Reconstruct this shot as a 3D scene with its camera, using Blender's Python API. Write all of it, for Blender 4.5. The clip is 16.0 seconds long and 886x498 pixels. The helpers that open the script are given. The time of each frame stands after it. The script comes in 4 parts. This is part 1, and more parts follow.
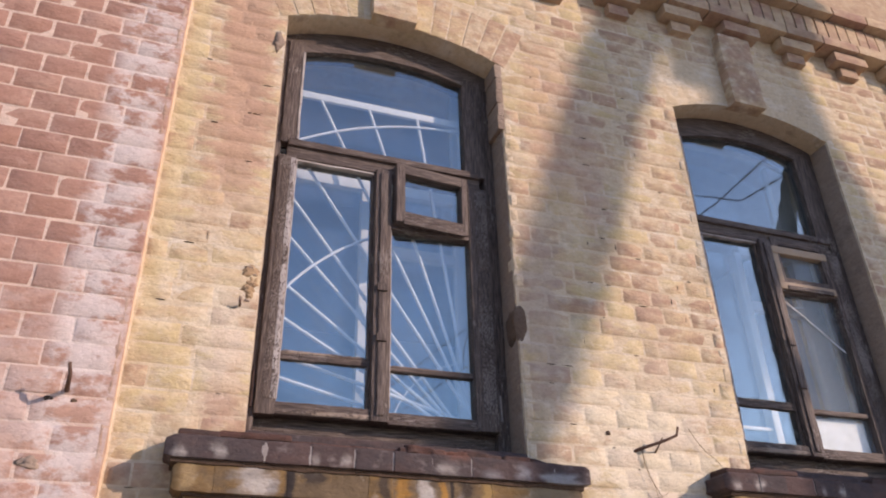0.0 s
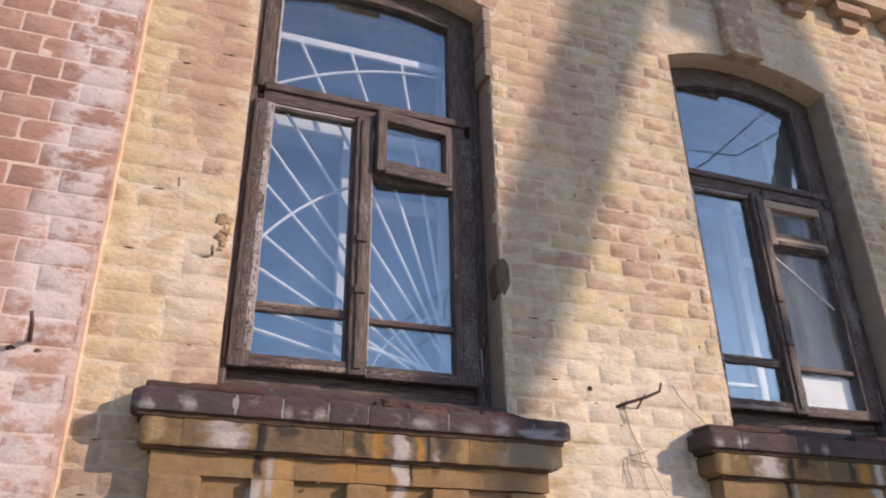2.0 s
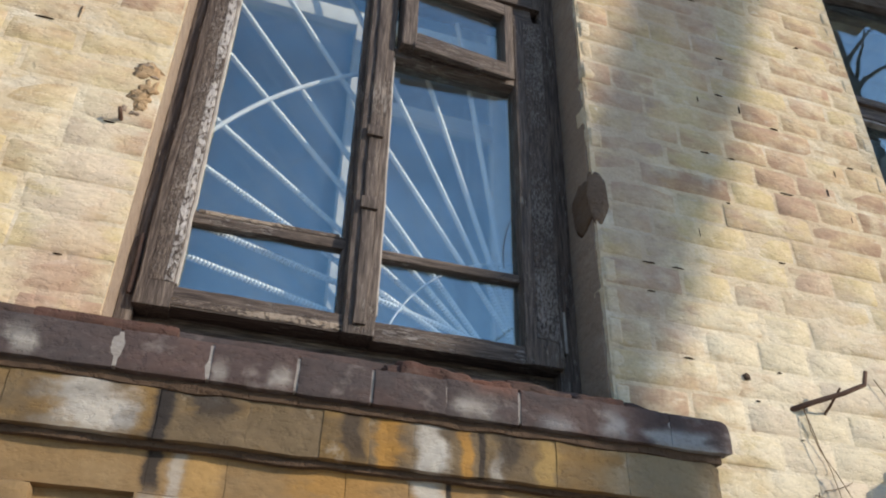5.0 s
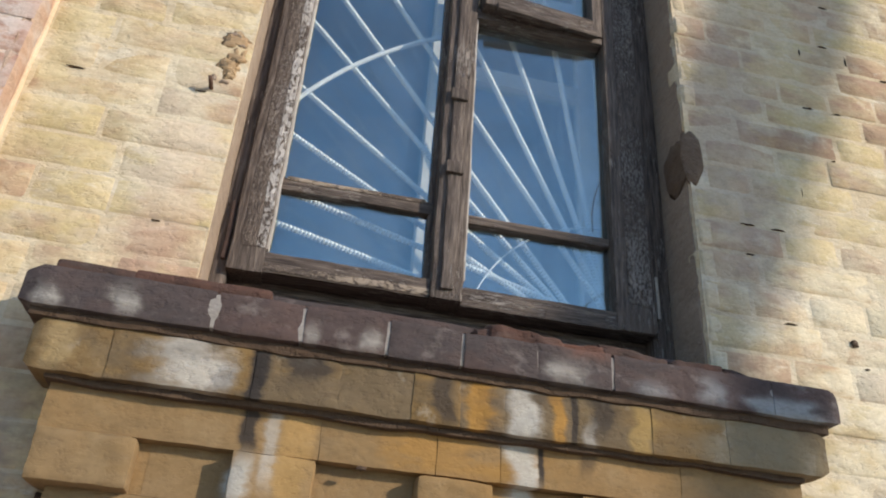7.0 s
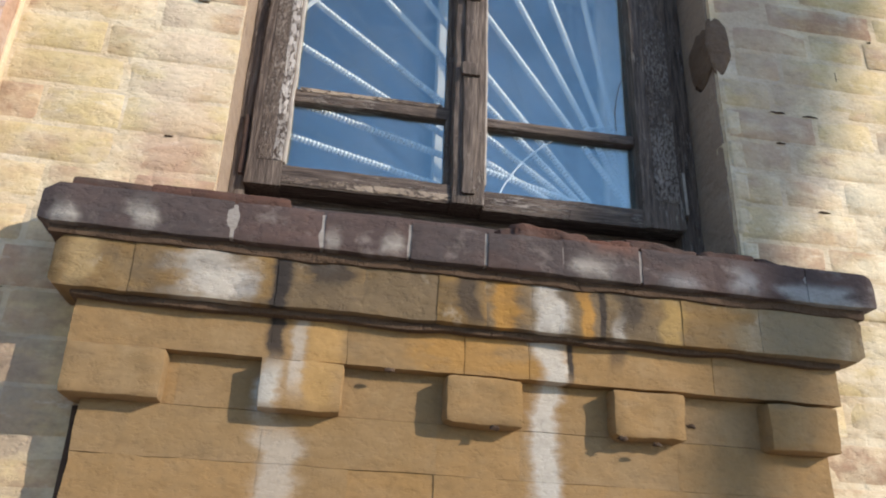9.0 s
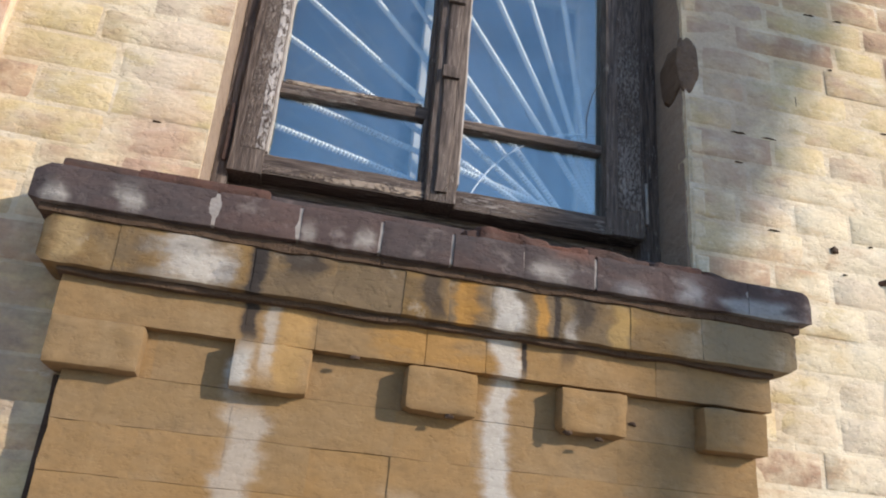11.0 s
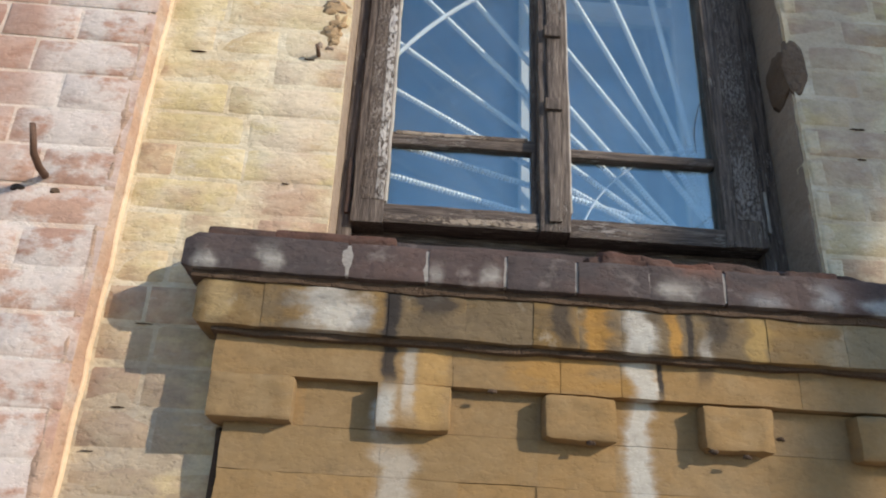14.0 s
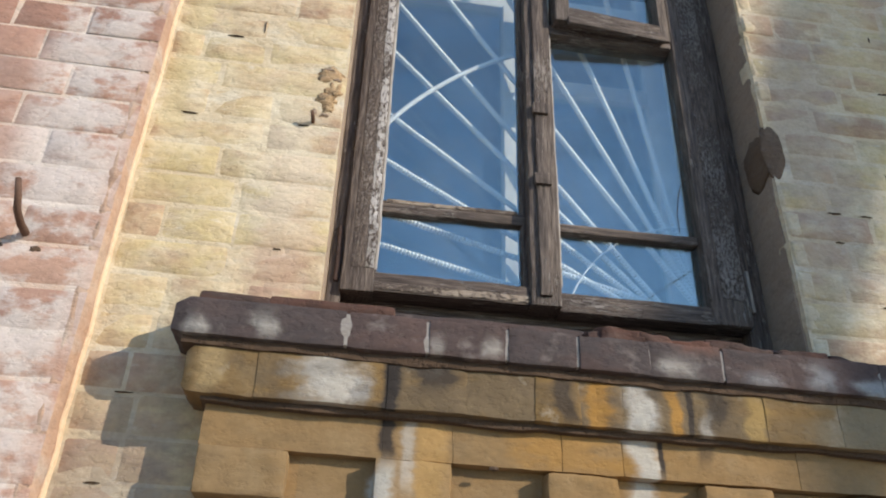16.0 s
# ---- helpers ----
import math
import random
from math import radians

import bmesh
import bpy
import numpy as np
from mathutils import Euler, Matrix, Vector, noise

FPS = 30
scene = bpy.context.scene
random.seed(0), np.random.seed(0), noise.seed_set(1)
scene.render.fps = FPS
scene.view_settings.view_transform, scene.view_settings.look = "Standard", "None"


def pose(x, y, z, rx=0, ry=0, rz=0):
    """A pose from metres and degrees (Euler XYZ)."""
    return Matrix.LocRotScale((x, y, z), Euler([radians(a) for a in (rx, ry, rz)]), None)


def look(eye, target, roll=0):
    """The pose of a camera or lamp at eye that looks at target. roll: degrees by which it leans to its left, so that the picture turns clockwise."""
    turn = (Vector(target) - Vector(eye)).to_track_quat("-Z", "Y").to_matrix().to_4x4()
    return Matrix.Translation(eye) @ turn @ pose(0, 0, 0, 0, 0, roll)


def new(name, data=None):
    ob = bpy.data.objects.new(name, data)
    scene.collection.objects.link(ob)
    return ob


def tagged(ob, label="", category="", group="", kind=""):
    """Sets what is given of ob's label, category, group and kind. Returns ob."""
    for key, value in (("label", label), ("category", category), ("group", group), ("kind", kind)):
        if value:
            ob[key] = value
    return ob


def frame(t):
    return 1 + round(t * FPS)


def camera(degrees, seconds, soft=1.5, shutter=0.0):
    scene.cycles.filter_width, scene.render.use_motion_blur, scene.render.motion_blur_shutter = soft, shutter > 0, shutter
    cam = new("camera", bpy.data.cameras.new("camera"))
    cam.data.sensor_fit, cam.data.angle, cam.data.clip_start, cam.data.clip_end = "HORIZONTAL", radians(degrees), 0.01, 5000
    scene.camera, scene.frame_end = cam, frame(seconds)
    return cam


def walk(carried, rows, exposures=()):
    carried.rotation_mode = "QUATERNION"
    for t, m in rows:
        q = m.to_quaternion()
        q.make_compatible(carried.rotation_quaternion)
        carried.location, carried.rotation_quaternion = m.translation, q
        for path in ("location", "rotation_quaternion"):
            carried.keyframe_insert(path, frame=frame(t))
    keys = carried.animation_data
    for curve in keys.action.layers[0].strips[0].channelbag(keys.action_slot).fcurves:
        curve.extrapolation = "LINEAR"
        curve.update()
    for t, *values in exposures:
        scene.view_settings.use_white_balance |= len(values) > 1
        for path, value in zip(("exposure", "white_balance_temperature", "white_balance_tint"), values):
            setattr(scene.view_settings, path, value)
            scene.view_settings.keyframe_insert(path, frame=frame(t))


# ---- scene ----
cam = camera(60.0, 16.0, soft=2.0)
PATH = [
    (0, (-0.636, -2.389, 1.388), (-0.033, -0.749, 2.362), -1.4),
    (0.5, (-0.616, -2.381, 1.391), (0.057, -0.73, 2.298), -1.6),
    (1, (-0.638, -2.35, 1.398), (0.011, -0.691, 2.306), -0.9),
    (1.5, (-0.591, -2.348, 1.366), (0.053, -0.692, 2.286), -1.3),
    (2, (-0.564, -2.332, 1.42), (0.069, -0.644, 2.284), -0.9),
    (2.5, (-0.583, -2.117, 1.429), (-0.003, -0.419, 2.313), 0.5),
    (3, (-0.55, -1.718, 1.46), (0.045, -0.111, 2.49), 2.2),
    (3.5, (-0.436, -1.553, 1.482), (0.135, 0.101, 2.45), -0.4),
    (4, (-0.252, -1.382, 1.517), (0.311, 0.219, 2.574), -0.3),
    (6.5, (-0.227, -1.234, 1.517), (0.185, 0.459, 2.499), 4.7),
    (7, (-0.242, -1.236, 1.513), (0.096, 0.483, 2.478), 4.1),
    (7.5, (-0.234, -1.209, 1.496), (0.072, 0.552, 2.394), 2.8),
    (8, (-0.24, -1.2, 1.492), (0.032, 0.589, 2.344), 3.0),
    (8.5, (-0.228, -1.188, 1.481), (0.09, 0.598, 2.322), 2.0),
    (8.7, (-0.226, -1.189, 1.485), (0.068, 0.611, 2.306), 1.9),
    (10.8, (-0.214, -1.282, 1.485), (0.148, 0.538, 2.23), 4.2),
    (11, (-0.223, -1.283, 1.485), (0.134, 0.537, 2.232), 4.8),
    (11.5, (-0.197, -1.319, 1.507), (0.203, 0.462, 2.325), 3.9),
    (12, (-0.205, -1.31, 1.467), (0.26, 0.419, 2.358), 0.2),
    (12.5, (-0.208, -1.315, 1.48), (0.124, 0.466, 2.329), -0.1),
    (13, (-0.225, -1.296, 1.467), (0.039, 0.491, 2.325), 0.4),
    (13.5, (-0.248, -1.292, 1.459), (-0.072, 0.523, 2.281), 1.2),
    (14, (-0.265, -1.312, 1.472), (-0.177, 0.514, 2.282), 2.6),
    (14.5, (-0.289, -1.322, 1.49), (-0.216, 0.479, 2.356), 2.8),
    (15, (-0.333, -1.298, 1.458), (-0.232, 0.489, 2.351), 3.5),
    (15.5, (-0.369, -1.291, 1.472), (-0.223, 0.463, 2.422), 4.2),
    (16, (-0.361, -1.282, 1.475), (-0.141, 0.446, 2.458), 2.1),
]
walk(cam, [(t, look(eye, target, roll)) for t, eye, target, roll in PATH],
     exposures=[(0, 0.56, 6900, 30), (2.4, 0.54, 6900, 28), (3.4, 0.48, 6600, 16), (4.2, 0.56, 6550, 10), (7, 0.62, 6550, 9), (8.5, 0.78, 6550, 10), (11, 0.76, 6450, 13), (12.5, 0.60, 6450, 10), (14.5, 0.67, 6450, 8), (16, 0.68, 6450, 8)])
scene.render.film_transparent = False

# ---- light: clear winter sky and a low sun from the right ----
SUN = Vector((0.737, -0.567, 0.368)).normalized()
world = bpy.data.worlds.new("sky")
scene.world = world
world.use_nodes = True
wn = world.node_tree
wn.nodes.clear()
sky = wn.nodes.new("ShaderNodeTexSky")
sky.sky_type = "NISHITA"
sky.sun_disc = False
sky.dust_density = 0.15
sky.ozone_density = 3.0
sky.sun_elevation = math.asin(SUN.z)
sky.sun_rotation = math.atan2(SUN.x, SUN.y)
bg = wn.nodes.new("ShaderNodeBackground")
bg.inputs["Strength"].default_value = 0.15
wout = wn.nodes.new("ShaderNodeOutputWorld")
wn.links.new(sky.outputs[0], bg.inputs[0])
wn.links.new(bg.outputs[0], wout.inputs[0])
sun = new("sun", bpy.data.lights.new("sun", "SUN"))
sun.data.energy = 3.0
sun.data.angle = radians(0.55)
sun.data.color = (1.0, 0.875, 0.71)
sun.matrix_world = look(SUN * 30, (0, 0, 0))


# ---- materials ----
def tree(name):
    m = bpy.data.materials.new(name)
    m.use_nodes = True
    nt = m.node_tree
    nt.nodes.clear()
    out = nt.nodes.new("ShaderNodeOutputMaterial")
    return m, nt, out


def node(nt, kind, ins=None, **props):
    n = nt.nodes.new(kind)
    for k, v in props.items():
        setattr(n, k, v)
    for k, v in (ins or {}).items():
        if hasattr(v, "links"):
            nt.links.new(v, n.inputs[k])
        else:
            n.inputs[k].default_value = v
    return n


def noise_tex(nt, vec, scale, detail=4.0, rough=0.55):
    return node(nt, "ShaderNodeTexNoise", {"Vector": vec, "Scale": scale, "Detail": detail, "Roughness": rough}).outputs[0]


def ramp(nt, fac, stops):
    n = node(nt, "ShaderNodeValToRGB", {"Fac": fac})
    els = n.color_ramp.elements
    while len(els) < len(stops):
        els.new(0.5)
    for e, (p, c) in zip(els, stops):
        e.position = p
        e.color = (*c, 1) if not isinstance(c, (int, float)) else (c, c, c, 1)
    return n.outputs[0]


def mix(nt, fac, a, b, mode="MIX"):
    n = node(nt, "ShaderNodeMix", data_type="RGBA", blend_type=mode)
    for idx, v in ((0, fac), (6, a), (7, b)):
        if hasattr(v, "links"):
            nt.links.new(v, n.inputs[idx])
        elif idx == 0:
            n.inputs[0].default_value = v
        else:
            n.inputs[idx].default_value = (*v, 1)
    return n.outputs[2]


def maths(nt, op, a, b=0.0, clamp=False):
    n = node(nt, "ShaderNodeMath", {0: a, 1: b}, operation=op)
    n.use_clamp = clamp
    return n.outputs[0]


def scaled(nt, vec, s):
    return node(nt, "ShaderNodeMapping", {"Vector": vec, "Scale": s}).outputs[0]


def position(nt):
    return node(nt, "ShaderNodeNewGeometry").outputs["Position"]


def finish(nt, out, col, rough, height, dist=0.004, strength=0.6, metal=0.0):
    bump = node(nt, "ShaderNodeBump", {"Height": height, "Distance": dist, "Strength": strength}).outputs[0]
    bs = node(nt, "ShaderNodeBsdfPrincipled", {"Base Color": col, "Roughness": rough, "Metallic": metal, "Normal": bump})
    bs.inputs["Specular IOR Level"].default_value = 0.25
    nt.links.new(bs.outputs[0], out.inputs[0])


def masonry(name, tones, smear, smear_at=(0.5, 0.68), source="object", grime=(0.10, 0.08, 0.07), grime_at=(0.62, 0.9),
            salt=None, streaks=(), patches=(), grain=0.28, mottle=0.34, relief=0.006):
    """Weathered brick: a tone for each brick, lime smears, soot, fine grain; salt adds a pale band along one upright edge."""
    m, nt, out = tree(name)
    pos = position(nt)
    if source == "object":
        rnd = node(nt, "ShaderNodeObjectInfo").outputs["Random"]
    else:
        rnd = node(nt, "ShaderNodeNewGeometry").outputs["Random Per Island"]
    fine = noise_tex(nt, pos, 140, 5, 0.65)
    mid = noise_tex(nt, pos, 17, 5, 0.6)
    mid2 = noise_tex(nt, scaled(nt, pos, (1.0, 1.0, 2.2)), 9, 4, 0.6)
    big = noise_tex(nt, pos, 1.7, 3, 0.5)
    ragged = maths(nt, "ADD", maths(nt, "MULTIPLY", mid, 0.5), maths(nt, "MULTIPLY", noise_tex(nt, pos, 48, 4, 0.65), 0.5))
    n = len(tones)
    wob = maths(nt, "ADD", rnd, maths(nt, "MULTIPLY", maths(nt, "SUBTRACT", mid2, 0.5), 1.1), True)
    col = ramp(nt, wob, [(i / max(1, n - 1), c) for i, c in enumerate(tones)])
    shift = maths(nt, "ADD", maths(nt, "MULTIPLY", mid, 0.6), maths(nt, "MULTIPLY", big, 0.4))
    col = mix(nt, ramp(nt, shift, [(smear_at[0], 0.0), (smear_at[1], 0.85)]), col, smear)
    if salt:
        xyz = node(nt, "ShaderNodeSeparateXYZ", {0: pos})
        x = xyz.outputs[0]
        damp = node(nt, "ShaderNodeMapRange", {0: maths(nt, "ADD", xyz.outputs[2], maths(nt, "MULTIPLY", big, 0.5)), 1: 2.4, 2: 2.9, 3: 0.5, 4: 0.0}).outputs[0]
        band = ramp(nt, maths(nt, "ABSOLUTE", maths(nt, "SUBTRACT", x, salt[0])), [(0.0, 1.0), (salt[1] * 0.5, 0.9), (salt[1], 0.0)])
        patch = ramp(nt, noise_tex(nt, scaled(nt, pos, (1.0, 1.0, 1.5)), 9.0, 5, 0.65), [(0.42, 0.0), (0.53, 1.0)])
        band = maths(nt, "MAXIMUM", band, damp)
        col = mix(nt, maths(nt, "MULTIPLY", damp, 0.5), col, salt[3])
        col = mix(nt, maths(nt, "MULTIPLY", maths(nt, "MULTIPLY", band, patch), 0.75), col, salt[2])
    for scale, squash, lo, hi, tint, amount in patches:
        blot = noise_tex(nt, scaled(nt, pos, (1.0, 1.0, squash)), scale, 5, 0.6)
        col = mix(nt, ramp(nt, blot, [(lo, 0.0), (hi, amount)]), col, tint)
    for x0, wide, z0, z1, tint, amount in streaks:
        sep = node(nt, "ShaderNodeSeparateXYZ", {0: pos})
        off = maths(nt, "ADD", maths(nt, "SUBTRACT", sep.outputs[0], x0), maths(nt, "MULTIPLY", maths(nt, "SUBTRACT", mid2, 0.5), wide * 2.2))
        across = ramp(nt, maths(nt, "DIVIDE", maths(nt, "ABSOLUTE", off), wide), [(0.35, 1.0), (1.0, 0.0)])
        along = node(nt, "ShaderNodeMapRange", {0: maths(nt, "ABSOLUTE", maths(nt, "SUBTRACT", sep.outputs[2], (z0 + z1) / 2)), 1: (z1 - z0) / 2 - (0.03 if wide < 0.1 else 0.22 * (z1 - z0)), 2: (z1 - z0) / 2 + (0.02 if wide < 0.1 else 0.12 * (z1 - z0)), 3: 1.0, 4: 0.0}).outputs[0]
        worn = maths(nt, "MULTIPLY", maths(nt, "SUBTRACT", ragged, 0.5), 1.3)
        mask = ramp(nt, maths(nt, "ADD", maths(nt, "MULTIPLY", across, along), worn), [(0.12, 0.0), (0.85, amount)])
        col = mix(nt, maths(nt, "MULTIPLY", mask, maths(nt, "MULTIPLY", across, along, True)), col, tint)
    col = mix(nt, ramp(nt, maths(nt, "ADD", maths(nt, "MULTIPLY", big, 0.5), maths(nt, "MULTIPLY", mid2, 0.5)), [(grime_at[0], 0.0), (grime_at[1], 0.8)]), col, grime)
    col = mix(nt, grain, col, ramp(nt, fine, [(0.25, 0.45), (0.7, 1.0)]), "MULTIPLY")
    mott = noise_tex(nt, scaled(nt, pos, (1.0, 1.0, 1.8)), 32, 6, 0.7)
    col = mix(nt, mottle, col, ramp(nt, mott, [(0.30, 0.42), (0.50, 0.95), (0.70, 1.0)]), "MULTIPLY")
    pits = ramp(nt, noise_tex(nt, scaled(nt, pos, (1.0, 1.0, 1.4)), 60, 4, 0.6), [(0.34, 0.0), (0.50, 1.0)])
    soft = noise_tex(nt, scaled(nt, pos, (1.0, 1.0, 1.7)), 13, 2.0, 0.5)
    h = maths(nt, "ADD", maths(nt, "MULTIPLY", soft, 1.3), maths(nt, "ADD", maths(nt, "MULTIPLY", fine, 0.10), maths(nt, "MULTIPLY", pits, 0.14)))
    finish(nt, out, col, 0.93, h, relief, 0.8)
    return m


PATCHES = [(6.0, 1.9, 0.56, 0.68, (0.64, 0.56, 0.43), 0.65), (3.6, 1.6, 0.54, 0.68, (0.46, 0.36, 0.18), 0.5), (4.8, 1.7, 0.54, 0.66, (0.45, 0.285, 0.20), 0.6),
           (9.0, 3.4, 0.56, 0.70, (0.33, 0.25, 0.18), 0.5), (15.0, 2.4, 0.60, 0.70, (0.68, 0.61, 0.50), 0.6)]
MORTAR_PATCHES = [(6.0, 1.9, 0.52, 0.66, (0.70, 0.63, 0.51), 0.8), (4.0, 1.6, 0.56, 0.70, (0.46, 0.36, 0.20), 0.5), (11.0, 3.0, 0.58, 0.70, (0.33, 0.25, 0.18), 0.6)]
# Colour of lime patches; at x 1.05 it also paints the sunlit wall brighter.
LIME_AND_SUN = (0.76, 0.68, 0.53)
YELLOW = [(0.392, 0.256, 0.174), (0.501, 0.354, 0.229), (0.567, 0.425, 0.262), (0.600, 0.474, 0.283), (0.567, 0.447, 0.245), (0.556, 0.441, 0.305), (0.512, 0.382, 0.245), (0.436, 0.283, 0.196)]
RED = [(0.37, 0.205, 0.15), (0.42, 0.24, 0.18), (0.34, 0.19, 0.145), (0.45, 0.275, 0.21)]
RED_PATCHES = [(5.5, 1.8, 0.54, 0.70, (0.50, 0.33, 0.25), 0.55), (11.0, 2.0, 0.60, 0.72, (0.28, 0.17, 0.13), 0.45)]
SALT = (-0.905, 0.135, (0.68, 0.62, 0.585), (0.56, 0.36, 0.27))
M = {}
# The dark patch left of the ledge holds soot and the ledge's shadow.
SOOT_AND_SHADE, TAN = (0.27, 0.215, 0.18), (0.50, 0.32, 0.22)
# The brown streaks at x 0.64 and 0.78 paint in the limb's shade.
MARKS_AND_LIGHT = [(-0.72, 0.16, 1.2, 1.94, SOOT_AND_SHADE, 0.6), (-0.56, 0.17, 2.75, 4.1, TAN, 0.9), (0.78, 0.24, 3.0, 4.1, TAN, 0.5), (-0.50, 0.09, 2.05, 2.40, (0.50, 0.32, 0.24), 0.55),
         (0.64, 0.14, 2.03, 3.1, (0.44, 0.34, 0.275), 0.55), (0.95, 0.10, 2.9, 3.7, (0.48, 0.34, 0.26), 0.45), (1.15, 0.12, 2.2, 2.9, (0.50, 0.36, 0.26), 0.35), (1.05, 0.50, 1.1, 2.5, LIME_AND_SUN, 0.65), (-0.52, 0.12, 2.15, 2.6, LIME_AND_SUN, 0.5), (-0.755, 0.05, 2.4, 4.2, (0.60, 0.49, 0.28), 0.6)]
M["yellow"] = masonry("yellow_brick", YELLOW, (0.71, 0.60, 0.42), (0.49, 0.64), streaks=MARKS_AND_LIGHT, patches=PATCHES, relief=0.008)
M["yellow_far"] = masonry("yellow_brick_joined", YELLOW, (0.71, 0.60, 0.42), (0.49, 0.64), source="island", streaks=MARKS_AND_LIGHT, patches=PATCHES, relief=0.008)
M["red"] = masonry("red_brick", RED, (0.54, 0.37, 0.30), (0.55, 0.78), salt=SALT, patches=RED_PATCHES, grime_at=(0.7, 0.95))
M["red_far"] = masonry("red_brick_joined", RED, (0.54, 0.37, 0.30), (0.55, 0.78), source="island", salt=SALT, patches=RED_PATCHES, grime_at=(0.7, 0.95))
M["plaster"] = masonry("yellow_mortar", [(0.58, 0.46, 0.31), (0.64, 0.52, 0.36)], (0.68, 0.59, 0.44), (0.49, 0.64), streaks=MARKS_AND_LIGHT, patches=MORTAR_PATCHES, relief=0.009)
# Reveal plaster: dirt and the jamb's shade, both put into the colour.
M["reveal"] = masonry("dirty_shaded_plaster", [(0.27, 0.20, 0.15), (0.34, 0.26, 0.20)], (0.40, 0.325, 0.26), (0.52, 0.75), grime=(0.11, 0.085, 0.07), grime_at=(0.55, 0.8), relief=0.010)
M["hollow"] = masonry("dark_brown_masonry", [(0.07, 0.045, 0.032), (0.10, 0.065, 0.044)], (0.13, 0.09, 0.06), (0.6, 0.8), relief=0.02)
M["core"] = masonry("brick_core_and_shade", [(0.12, 0.08, 0.055), (0.17, 0.115, 0.08)], (0.21, 0.15, 0.105), (0.55, 0.75), relief=0.02)
M["chip"] = masonry("crumbled_yellow_brick", [(0.42, 0.28, 0.16), (0.50, 0.34, 0.19)], (0.56, 0.42, 0.26), relief=0.02)
M["lime"] = masonry("lime_mortar", [(0.30, 0.27, 0.25), (0.20, 0.17, 0.16)], (0.40, 0.37, 0.34))
M["mortar_red"] = masonry("pink_mortar", [(0.66, 0.50, 0.40), (0.61, 0.45, 0.35)], (0.70, 0.57, 0.48), salt=SALT, grime_at=(0.75, 0.98), relief=0.008)
M["return"] = masonry("cream_sun_line", [(0.72, 0.53, 0.36), (0.70, 0.54, 0.38)], (0.74, 0.60, 0.44), grime_at=(0.75, 0.98))
M["edge"] = masonry("orange_brick_edge", [(0.42, 0.27, 0.20), (0.46, 0.30, 0.215), (0.48, 0.33, 0.25)], (0.52, 0.40, 0.32), patches=[(7.0, 1.6, 0.52, 0.66, (0.52, 0.46, 0.42), 0.6)], grime_at=(0.75, 0.98), relief=0.012)
WHITE, SOOT, RUSTY, ASH = (0.46, 0.43, 0.39), (0.04, 0.033, 0.03), (0.37, 0.195, 0.05), (0.26, 0.26, 0.27)
TOP, BED, FACE = [], [], []
for o in (0.0, 1.886):
    # lime blooms on the top course
    TOP += [(-0.605 + o, 0.030, 1.935, 1.975, WHITE, 0.95), (-0.50 + o, 0.034, 1.940, 1.985, WHITE, 0.85), (-0.125 + o, 0.030, 1.935, 1.975, WHITE, 0.8),
            (-0.215 + o, 0.018, 1.935, 1.970, WHITE, 0.8), (0.205 + o, 0.060, 1.930, 1.972, WHITE, 0.75), (0.345 + o, 0.045, 1.920, 1.96, ASH, 0.7),
            (0.46 + o, 0.055, 1.92, 1.985, ASH, 0.7), (0.60 + o, 0.10, 1.905, 1.962, (0.32, 0.32, 0.32), 0.85), (0.24 + o, 0.07, 1.975, 2.02, (0.27, 0.12, 0.075), 0.6)]
    # runs on the second course
    BED += [(-0.385 + o, 0.075, 1.83, 1.95, WHITE, 0.85), (-0.57 + o, 0.03, 1.84, 1.95, (0.34, 0.25, 0.13), 0.6), (-0.285 + o, 0.022, 1.82, 1.95, SOOT, 1.0), (-0.225 + o, 0.055, 1.87, 1.96, SOOT, 0.85),
            (-0.335 + o, 0.03, 1.84, 1.90, (0.30, 0.29, 0.28), 0.8), (0.0 + o, 0.028, 1.83, 1.95, SOOT, 0.8), (0.062 + o, 0.040, 1.82, 1.95, RUSTY, 0.95), (0.132 + o, 0.034, 1.82, 1.95, WHITE, 0.9),
            (0.188 + o, 0.018, 1.82, 1.95, RUSTY, 0.9), (0.216 + o, 0.010, 1.82, 1.95, SOOT, 0.9), (0.262 + o, 0.035, 1.85, 1.94, SOOT, 0.8), (0.245 + o, 0.02, 1.82, 1.88, WHITE, 0.7),
            (0.33 + o, 0.03, 1.82, 1.93, (0.36, 0.24, 0.09), 0.7), (0.55 + o, 0.17, 1.80, 1.95, (0.27, 0.215, 0.14), 0.7)]
    # runs on the fascia, the dentils and the panel
    FACE += [(-0.285 + o, 0.022, 1.765, 1.87, SOOT, 0.95), (-0.25 + o, 0.018, 1.72, 1.87, WHITE, 0.6), (-0.285 + o, 0.028, 1.685, 1.775, (0.50, 0.48, 0.44), 0.8), (-0.215 + o, 0.04, 1.69, 1.86, (0.44, 0.27, 0.10), 0.55),
             (0.03 + o, 0.13, 1.765, 1.87, RUSTY, 0.6), (0.135 + o, 0.036, 1.05, 1.87, WHITE, 0.9), (0.168 + o, 0.008, 1.765, 1.86, SOOT, 0.95), (0.245 + o, 0.022, 1.79, 1.87, SOOT, 0.6),
             (-0.27 + o, 0.05, 1.05, 1.69, WHITE, 0.55), (-0.02 + o, 0.05, 1.30, 1.58, (0.42, 0.37, 0.29), 0.5)]
